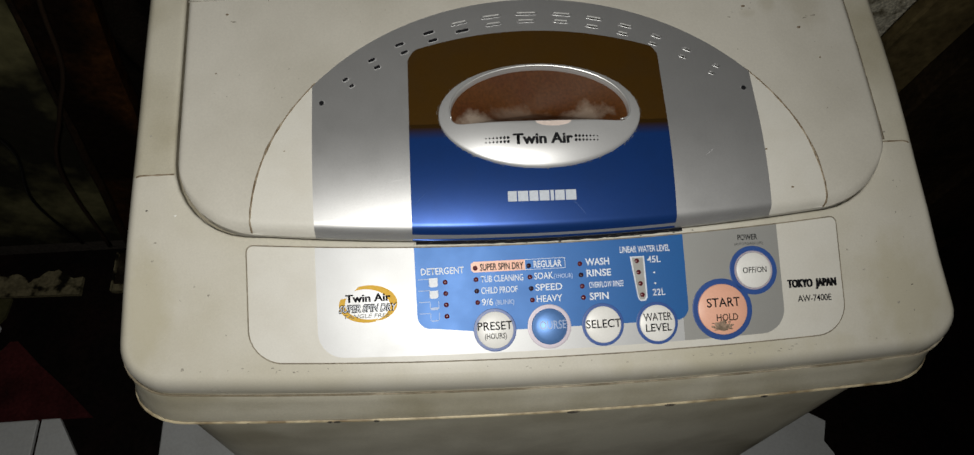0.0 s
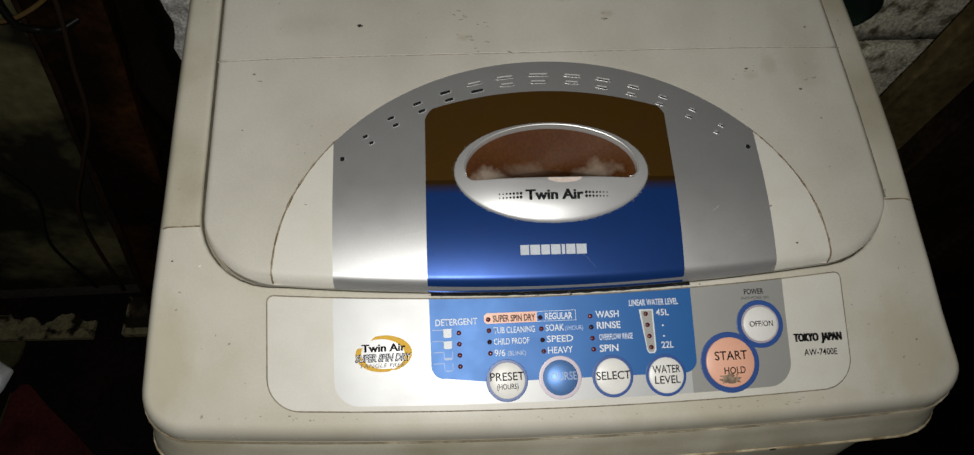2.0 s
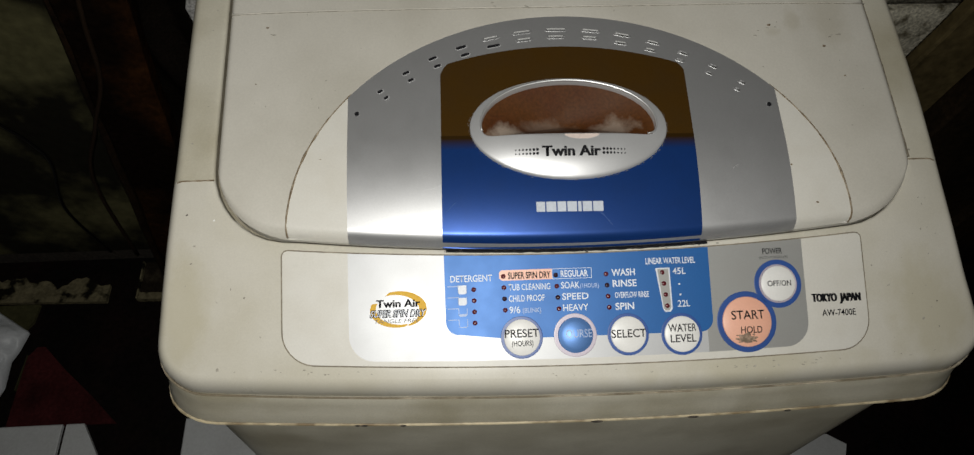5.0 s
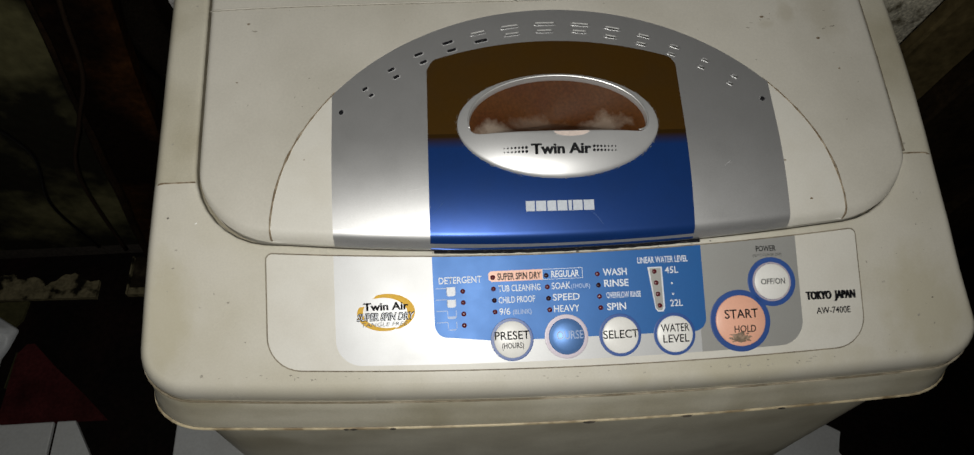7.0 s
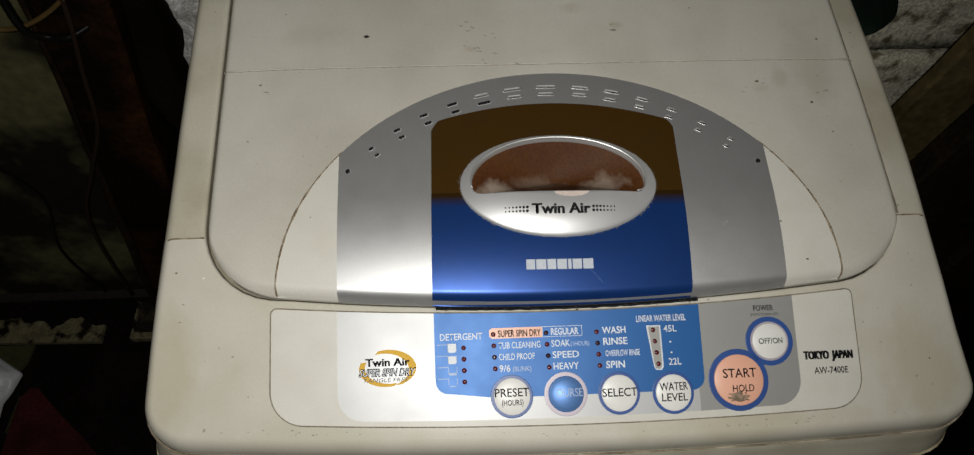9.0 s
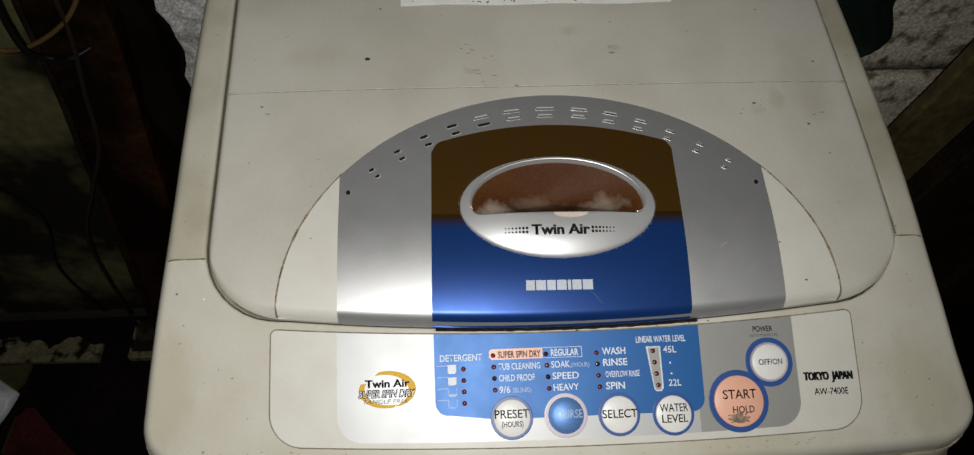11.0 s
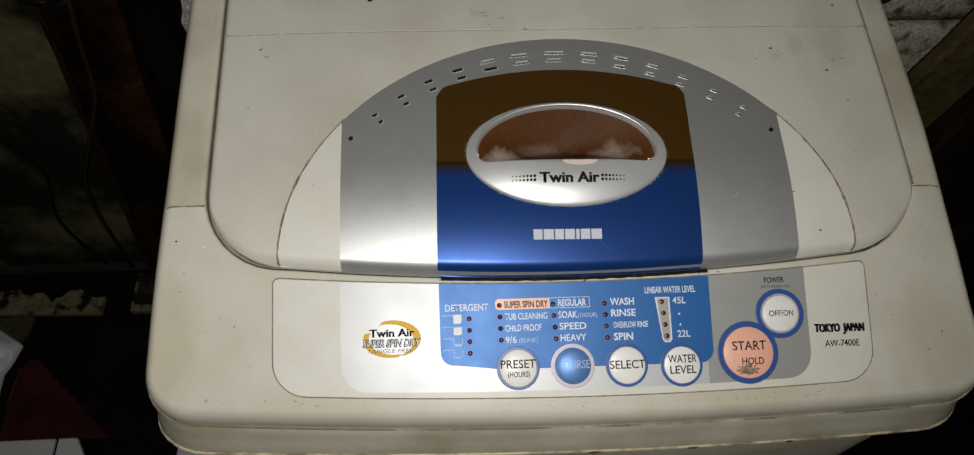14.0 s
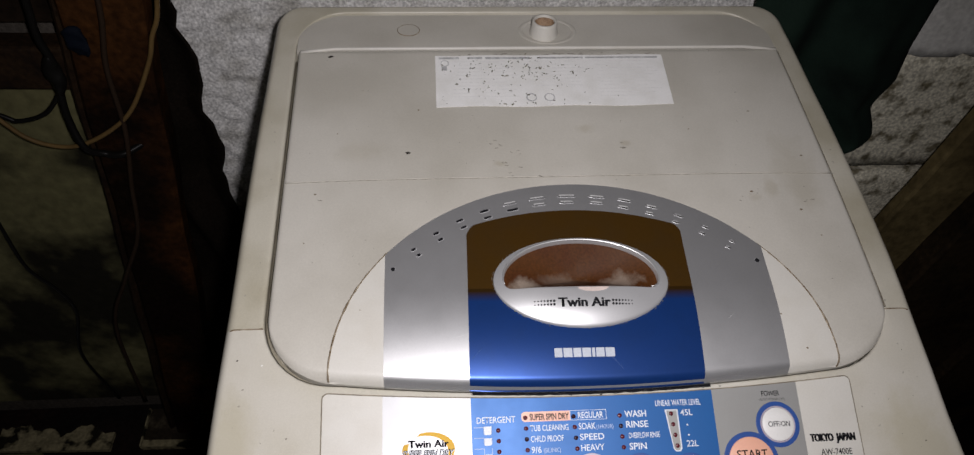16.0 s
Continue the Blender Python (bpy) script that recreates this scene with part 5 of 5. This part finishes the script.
def rough_sheet(name, parent, mat, inside, x0, x1, z0, z1, y, step, rough, freq, label, thick=0.012):
    """A lumpy coat on the wall, kept where inside(x, z) holds, with a broken edge."""
    bm = bmesh.new()
    nx, nz = int((x1 - x0) / step), int((z1 - z0) / step)
    vs = {}
    for i in range(nx + 1):
        for j in range(nz + 1):
            x, z = x0 + (x1 - x0) * i / nx, z0 + (z1 - z0) * j / nz
            if inside(x, z):
                h = noise.fractal(Vector((x * freq, z * freq, 3.1)), 0.9, 2.1, 5)
                jx, jz = noise.noise(Vector((x * 90, z * 90, 7))), noise.noise(Vector((x * 90, z * 90, 17)))
                vs[i, j] = bm.verts.new((x + jx * step * 0.5, y - rough * h, z + jz * step * 0.5))
    for i, j in vs:
        q = [vs.get(k) for k in ((i, j), (i + 1, j), (i + 1, j + 1), (i, j + 1))]
        if all(q):
            bm.faces.new(q)
    rim = [e for e in bm.edges if e.is_boundary]
    out = bmesh.ops.extrude_edge_only(bm, edges=rim)
    for v in out["geom"]:
        if isinstance(v, bmesh.types.BMVert):
            v.co.y += thick
    bmesh.ops.delete(bm, geom=[v for v in bm.verts if not v.link_faces], context="VERTS")
    bmesh.ops.recalc_face_normals(bm, faces=bm.faces)
    return part(name, bm, mat, parent, label, True)


# plaster beside and behind the machine, broken off in a jagged line
rough_sheet("plaster_coat", wall_north, PLASTER, lambda x, z: x < 0.30 + 0.02 * noise.noise(Vector((z * 14, 2, 5))),
            -0.52, 0.34, 0.0, 1.10, WALL, 0.005, 0.0042, 75, "rough light grey cement plaster")
rough_sheet("render_coat", wall_north, RENDERCOAT, lambda x, z: z > 0.836 + 0.006 * noise.noise(Vector((x * 20, 1, 3))),
            0.34, 1.15, 0.826, 1.25, WALL - 0.003, 0.014, 0.002, 9, "smoother grey render above the blocks")
# bare blocks lower on the right, each one uneven
for row in range(5):
    z0 = 0.845 - 0.205 * (row + 1)
    for col in range(4):
        x0 = 0.300 + 0.41 * col - (0.205 if row % 2 else 0.0)
        bm = bmesh.new()
        box(bm, x0 + 0.006, WALL, z0 + 0.006, min(1.19, x0 + 0.404), WALL + 0.03, z0 + 0.199)
        bmesh.ops.subdivide_edges(bm, edges=bm.edges[:], cuts=7, use_grid_fill=True)
        for v in bm.verts:
            n = noise.fractal(v.co * 34, 0.9, 2.0, 4)
            v.co += Vector((noise.noise(v.co * 40) * 0.003, -0.0028 * n, noise.noise(v.co * 37 + Vector((3, 1, 2))) * 0.003))
        part("concrete_block", bm, BLOCKMAT, wall_north, "", True)

# left of the machine: damp board, timber post, rail, black sacking
bm = box(bmesh.new(), -1.32, WALL - 0.020, 0.085, -0.545, WALL - 0.008, 0.822, 0.002)
single("wall_board", bm, BOARD, "grey-green damp board with black mould against the wall", "board", "wall boards")
# this upper board is added to keep the wall above the rail dark
bm = box(bmesh.new(), -1.32, WALL - 0.022, 0.905, -0.480, WALL - 0.006, 1.45, 0.002)
single("wall_board", bm, BROWNBOARD, "black-brown board added above the rail to darken the wall", "board", "wall boards")
bm = box(bmesh.new(), -1.32, WALL - 0.040, 0.826, -0.520, WALL - 0.006, 0.884, 0.004)
for v in bm.verts:
    v.co.z += 0.020 * (-0.55 - v.co.x)
single("timber_rail", bm, RUST, "rusty brown rotten timber rail", "timber")


def timber(name, x0, x1, lean, z0, z1, y0, y1, mat, label, seed=0, group=""):
    """A weathered upright, leaning by lean metres over its height."""
    bm = bmesh.new()
    box(bm, x0, y0, z0, x1, y1, z1)
    bmesh.ops.subdivide_edges(bm, edges=[e for e in bm.edges if abs(e.verts[0].co.z - e.verts[1].co.z) > 0.1], cuts=24)
    bmesh.ops.bevel(bm, geom=[e for e in bm.edges if len(e.link_faces) == 2 and e.calc_face_angle(0) > 0.5], offset=0.004, segments=1, affect="EDGES")
    for v in bm.verts:
        t = (v.co.z - z0) / (z1 - z0)
        v.co.x += lean * t + 0.006 * noise.noise(Vector((v.co.x * 9 + seed, v.co.y * 9, v.co.z * 7)))
        v.co.y += 0.003 * noise.noise(Vector((v.co.x * 9, seed + 5, v.co.z * 9)))
    return single(name, bm, mat, label, "timber", group, smooth=False)


timber("timber_post", -0.632, -0.545, 0.180, 0.0, 1.25, WALL - 0.060, WALL - 0.022, DARKWOOD, "rotten red-brown timber post beside the machine", 3)
timber("timber_strip", -0.652, -0.640, 0.190, 0.0, 1.25, WALL - 0.050, WALL - 0.024, RUST, "thin pale-edged timber strip", 8)


def hanging(name, right, left, z0, z1, y, mat, label, folds, seed, depth=0.018, nx=34, nz=60):
    """A cloth that hangs in folds between left(z) and right(z)."""
    bm = bmesh.new()
    grid = []
    for j in range(nz + 1):
        z = z0 + (z1 - z0) * j / nz
        a, b = left(z), right(z)
        row = []
        for i in range(nx + 1):
            t = i / nx
            f = math.sin(t * folds + 1.4 * noise.noise(Vector((t * 2, z * 3, seed)))) + 0.5 * noise.noise(Vector((t * 7, z * 5, seed + 4)))
            row.append(bm.verts.new((a + (b - a) * t, y - depth * 0.5 * (1 + f), z)))
        grid.append(row)
    for j in range(nz):
        for i in range(nx):
            bm.faces.new((grid[j][i], grid[j][i + 1], grid[j + 1][i + 1], grid[j + 1][i]))
    rim = [e for e in bm.edges if e.is_boundary]
    out = bmesh.ops.extrude_edge_only(bm, edges=rim)
    for v in out["geom"]:
        if isinstance(v, bmesh.types.BMVert):
            v.co.y += 0.004
    bmesh.ops.recalc_face_normals(bm, faces=bm.faces)
    return single(name, bm, mat, label, "cloth", smooth=True)


def ragged(z):
    knots = ((0.0, -0.300), (0.45, -0.330), (0.58, -0.380), (0.61, -0.388), (0.646, -0.393), (0.698, -0.389), (0.731, -0.378), (0.757, -0.387), (0.787, -0.395), (0.824, -0.382), (0.868, -0.380), (0.893, -0.392), (0.95, -0.387), (1.2, -0.40))
    for (a, p), (b, q) in zip(knots, knots[1:]):
        if a <= z <= b:
            return p + (q - p) * (z - a) / (b - a) + 0.006 * noise.noise(Vector((z * 45, 0, 0)))
    return knots[-1][1]


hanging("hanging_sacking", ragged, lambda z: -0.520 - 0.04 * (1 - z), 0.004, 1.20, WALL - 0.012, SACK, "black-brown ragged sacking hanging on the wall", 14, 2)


def cloth_right(z):
    knots = ((0.716, 0.462), (0.722, 0.482), (0.735, 0.490), (0.754, 0.483), (0.785, 0.466), (0.800, 0.470), (0.825, 0.481), (0.88, 0.474), (0.935, 0.474), (1.2, 0.50))
    for (a, p), (b, q) in zip(knots, knots[1:]):
        if a <= z <= b:
            return p + (q - p) * (z - a) / (b - a)
    return knots[-1][1]


hanging("hanging_cloth", cloth_right, lambda z: 0.262 + 0.10 * max(0, (0.85 - z) / 0.13), 0.716, 1.20, WALL - 0.022, GREEN, "black-green cloth hanging behind the machine", 9, 11, 0.03)

# planks leaning at the right; the second is widened to darken the wall there
timber("leaning_plank", 0.467, 0.566, 0.207, 0.0, 1.15, WALL - 0.060, WALL - 0.036, PLANK, "dirty brown plank leaning on the wall", 13, "planks")
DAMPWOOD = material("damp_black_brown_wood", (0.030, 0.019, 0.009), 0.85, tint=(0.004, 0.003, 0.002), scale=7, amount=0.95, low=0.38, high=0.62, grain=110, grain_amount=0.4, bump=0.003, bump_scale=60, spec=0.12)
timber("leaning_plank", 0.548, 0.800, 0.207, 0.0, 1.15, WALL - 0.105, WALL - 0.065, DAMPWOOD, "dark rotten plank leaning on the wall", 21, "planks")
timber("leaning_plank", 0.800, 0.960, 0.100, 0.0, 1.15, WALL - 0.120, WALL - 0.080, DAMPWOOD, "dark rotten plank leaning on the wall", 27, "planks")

# a broken cement strip lying at the wall's foot
bm = bmesh.new()
box(bm, -0.975, 0.535, -0.004, -0.756, 0.588, 0.005)
bmesh.ops.subdivide_edges(bm, edges=bm.edges[:], cuts=25, use_grid_fill=True)
for v in bm.verts:
    k = (v.co.y - 0.535) / 0.053
    v.co.y -= k * (0.030 * max(0.0, noise.noise(Vector((v.co.x * 24, 1, 2))) + 0.25) + 0.010 * noise.noise(Vector((v.co.x * 110, 3, 5)))) + 0.03 * (v.co.x + 0.86)
    v.co.z += 0.003 * noise.noise(v.co * 50) if v.co.z > 0 else 0
single("cement_strip", bm, FLAKE, "broken flaking beige cement strip on the floor", "rubble")


def flat_piece(corners, z0, z1, bow=0.0):
    """A thin piece with its own outline, lying flat or bowed up a little."""
    bm = bmesh.new()
    low, high = ([bm.verts.new((x, y, z + bow * math.sin(37 * x + 23 * y))) for x, y in corners] for z in (z0, z1))
    n = len(corners)
    for i in range(n):
        bm.faces.new((low[i], low[(i + 1) % n], high[(i + 1) % n], high[i]))
    bm.faces.new(high)
    bm.faces.new(low)
    bmesh.ops.recalc_face_normals(bm, faces=bm.faces)
    return bm


# a flattened tray beside it, its paper edge torn pale, with a wisp of clear plastic
tray = thing("cardboard_tray", (-0.64, 0.58, 0.0), "flattened dark damp cardboard tray with pale torn edges", "cardboard")
under(part("panel", flat_piece([(-0.694, 0.548), (-0.590, 0.545), (-0.596, 0.612), (-0.693, 0.616)], -0.004, 0.006), DAMPCARD, None, "dark damp panel"), tray)
under(part("front_edge", flat_piece([(-0.694, 0.533), (-0.592, 0.530), (-0.592, 0.544), (-0.694, 0.547)], -0.004, 0.009), FLAKE, None, "pale torn front edge"), tray)
under(part("side_edge", flat_piece([(-0.6985, 0.534), (-0.6950, 0.534), (-0.6955, 0.616), (-0.6985, 0.616)], -0.004, 0.010), FLAKE, None, "pale torn side edge"), tray)
# glints on the clear plastic are painted as thin white strands
bm = bmesh.new()
for i in range(5):
    a, b = Vector((-0.607 + 0.004 * i, 0.592 + 0.006 * (i % 3), 0.008)), Vector((-0.594 + 0.003 * i, 0.604 + 0.003 * (i % 2), 0.014))
    tube(bm, [a + (b - a) * k / 5 + Vector((0, 0, 0.003 * math.sin(k + i))) for k in range(6)], 0.0009, 5)
single("plastic_wisp", bm, BAG, "crumpled wisp of clear plastic lying on cardboard, its glints painted white", "scrap", smooth=True)
# an olive card on the floor under the bag
single("floor_card", flat_piece([(-1.10, 0.470), (-0.902, 0.474), (-0.886, 0.494), (-0.882, 0.532), (-1.10, 0.532)], -0.004, 0.003), OLIVECARD,
       "dull olive card lying flat under the bag", "card")

# cables on the left
CW = WALL - 0.070
for knots, r, mat, label in (
        (((-0.36, CW, 1.10), (-0.386, CW, 0.96), (-0.404, CW, 0.917), (-0.417, CW, 0.885), (-0.452, CW, 0.826), (-0.483, CW, 0.795), (-0.524, CW, 0.771), (-0.555, CW, 0.766), (-0.586, CW, 0.778), (-0.608, CW, 0.808), (-0.66, CW, 0.90), (-0.70, CW, 1.02)), 0.0027, BEIGEWIRE, "beige cable hanging in a loop"),
        (((-0.50, CW, 1.08), (-0.515, CW, 0.96), (-0.521, CW, 0.917), (-0.518, CW, 0.886), (-0.524, CW, 0.854), (-0.531, CW, 0.81), (-0.524, CW - 0.008, 0.771), (-0.508, CW, 0.754), (-0.487, CW, 0.753), (-0.460, CW + 0.02, 0.758)), 0.0042, BLACKWIRE, "black cable curving behind the post"),
        (((-0.524, CW + 0.01, 0.854), (-0.540, CW + 0.01, 0.829), (-0.563, CW + 0.01, 0.807), (-0.595, CW + 0.01, 0.798), (-0.612, CW + 0.01, 0.807), (-0.70, CW + 0.01, 0.86)), 0.0028, BLACKWIRE, "thin black cable on the board"),
        (((-0.43, CW, 1.08), (-0.445, CW, 0.955), (-0.464, CW, 0.879), (-0.473, CW, 0.791), (-0.495, CW, 0.699), (-0.517, CW, 0.605), (-0.564, CW, 0.511), (-0.619, CW, 0.386), (-0.66, CW + 0.02, 0.12)), 0.0030, BROWNWIRE, "thin brown cable down the post"),
        (((-0.715, WALL - 0.030, 0.66), (-0.722, WALL - 0.030, 0.577), (-0.724, WALL - 0.030, 0.493), (-0.701, WALL - 0.030, 0.438), (-0.695, WALL - 0.030, 0.379), (-0.733, WALL - 0.030, 0.251), (-0.72, WALL - 0.030, 0.10)), 0.0026, BLACKWIRE, "thin black cable down the board")):
    bm = tube(bmesh.new(), smooth_path(knots, 9), r, 8)
    single("cable", bm, mat, label, "cable", "cables", smooth=True)
bm = bmesh.new()
bmesh.ops.create_icosphere(bm, subdivisions=3, radius=1, matrix=Matrix.Translation((-0.522, CW, 0.868)) @ Matrix.Diagonal((0.0085, 0.008, 0.026, 1)))
for v in bm.verts:
    v.co += 0.004 * noise.noise_vector(v.co * 60)
single("cable_joint", bm, BLACKWIRE, "taped dark joint of the cables", "cable joint", smooth=True)

bm = bmesh.new()
bmesh.ops.create_icosphere(bm, subdivisions=3, radius=1, matrix=Matrix.Translation((-0.485, WALL - 0.066, 0.905)) @ Matrix.Diagonal((0.012, 0.006, 0.018, 1)))
for v in bm.verts:
    v.co += 0.007 * noise.noise_vector(v.co * 40) + 0.004 * noise.noise_vector(v.co * 110)
single("plastic_scrap", bm, material("dark_blue_plastic_scrap", (0.002, 0.0035, 0.008), 0.8, tint=(0.004, 0.005, 0.009), scale=60, grain=300, spec=0.1), "dark blue crumpled plastic scrap caught on the post", "scrap", smooth=True)

# the white sack on the floor by the board: flattened, creased, with a folded edge
SACK_EDGE = [(-1.14, 0.55), (-0.985, 0.538), (-0.886, 0.473), (-0.896, 0.435), (-0.905, 0.415), (-0.903, 0.364), (-0.918, 0.325), (-1.14, 0.30)]


def around(corners, n):
    """n places along a closed outline, evenly spaced."""
    legs = [math.hypot(b[0] - a[0], b[1] - a[1]) for a, b in zip(corners, corners[1:] + corners[:1])]
    out = []
    for i in range(n):
        left, k = sum(legs) * i / n, 0
        while left > legs[k]:
            left, k = left - legs[k], k + 1
        a, b = corners[k], corners[(k + 1) % len(corners)]
        out.append((a[0] + (b[0] - a[0]) * left / legs[k], a[1] + (b[1] - a[1]) * left / legs[k]))
    return out


bm = bmesh.new()
hem, heart = around(SACK_EDGE, 140), Vector((-1.03, 0.43))
rings = []
for k in (0.0, 0.0, 0.012, 0.03, 0.06, 0.10, 0.16, 0.23, 0.31, 0.40, 0.50, 0.60, 0.70, 0.80, 0.90, 0.97):
    ring = []
    for x, y in hem:
        px, py = x + (heart.x - x) * k, y + (heart.y - y) * k
        crease = abs(noise.noise(Vector((px * 20 + py * 9, py * 15, 1)))) + 0.35 * abs(noise.noise(Vector((px * 55, py * 55, 3))))
        ring.append(Vector((px, py, 0.001 if not rings else 0.005 + 0.030 * min(1.0, k / 0.25) ** 0.5 - 0.020 * crease * min(1.0, k / 0.1))))
    rings.append(ring)
loft(bm, rings, cap=True)
bmesh.ops.recalc_face_normals(bm, faces=bm.faces)
single("plastic_bag", bm, BAG, "flattened creased white plastic sack lying on the floor", "bag", smooth=True)

# red patch of floor, cut off along a slant, and the white tiles, laid last
ground = thing("red_floor_patch", (0, 0, 0), "dark red patch of the floor, cut off along a slant", "floor", kind="structure")
part("slanted_patch", flat_piece([(-0.884, 0.292), (-0.690, 0.290), (-0.741, 0.340), (-0.804, 0.396), (-0.852, 0.444), (-0.866, 0.444), (-0.880, 0.425)], -0.004, 0.0), REDTILE, ground)
part("patch_edge", flat_piece([(-0.8862, 0.360), (-0.8845, 0.360), (-0.8790, 0.428), (-0.8807, 0.428)], -0.004, 0.002), OLIVECARD, ground, "pale edge of the red patch")
pavement = thing("tile_floor", (0, 0, 0), "white glazed floor tiles with broken edges", "floor", kind="structure")


def tile(corners, z=0.004):
    bm = bmesh.new()
    low = [bm.verts.new((x, y, -0.004)) for x, y in corners]
    mid = [bm.verts.new((x, y, z - 0.0015)) for x, y in corners]
    cx, cy = sum(c[0] for c in corners) / len(corners), sum(c[1] for c in corners) / len(corners)
    high = [bm.verts.new((x + (cx - x) * 0.012, y + (cy - y) * 0.012, z)) for x, y in corners]
    n = len(corners)
    for a, b in ((low, mid), (mid, high)):
        for i in range(n):
            bm.faces.new((a[i], a[(i + 1) % n], b[(i + 1) % n], b[i]))
    bm.faces.new(high)
    bmesh.ops.recalc_face_normals(bm, faces=bm.faces)
    part("tile", bm, WHITETILE, pavement)


tile([(-1.080, 0.000), (-0.783, 0.000), (-0.783, 0.292), (-1.080, 0.292)])
tile([(-1.385, 0.000), (-1.086, 0.000), (-1.086, 0.292), (-1.385, 0.292)])
tile([(-0.776, 0.000), (-0.640, 0.000), (-0.672, 0.130), (-0.705, 0.225), (-0.745, 0.292), (-0.776, 0.292)])
tile([(-0.566, 0.000), (-0.276, 0.000), (-0.276, 0.292), (-0.566, 0.292)])
tile([(0.34, 0.000), (0.625, 0.000), (0.628, 0.060), (0.612, 0.085), (0.630, 0.125), (0.618, 0.150), (0.632, 0.185), (0.600, 0.205), (0.34, 0.200)])
for i in range(6):
    tile([(-1.385 + 0.306 * i, -0.306), (-1.086 + 0.306 * i, -0.306), (-1.086 + 0.306 * i, -0.006), (-1.385 + 0.306 * i, -0.006)])
    tile([(-1.385 + 0.306 * i, -0.612), (-1.086 + 0.306 * i, -0.612), (-1.086 + 0.306 * i, -0.312), (-1.385 + 0.306 * i, -0.312)])
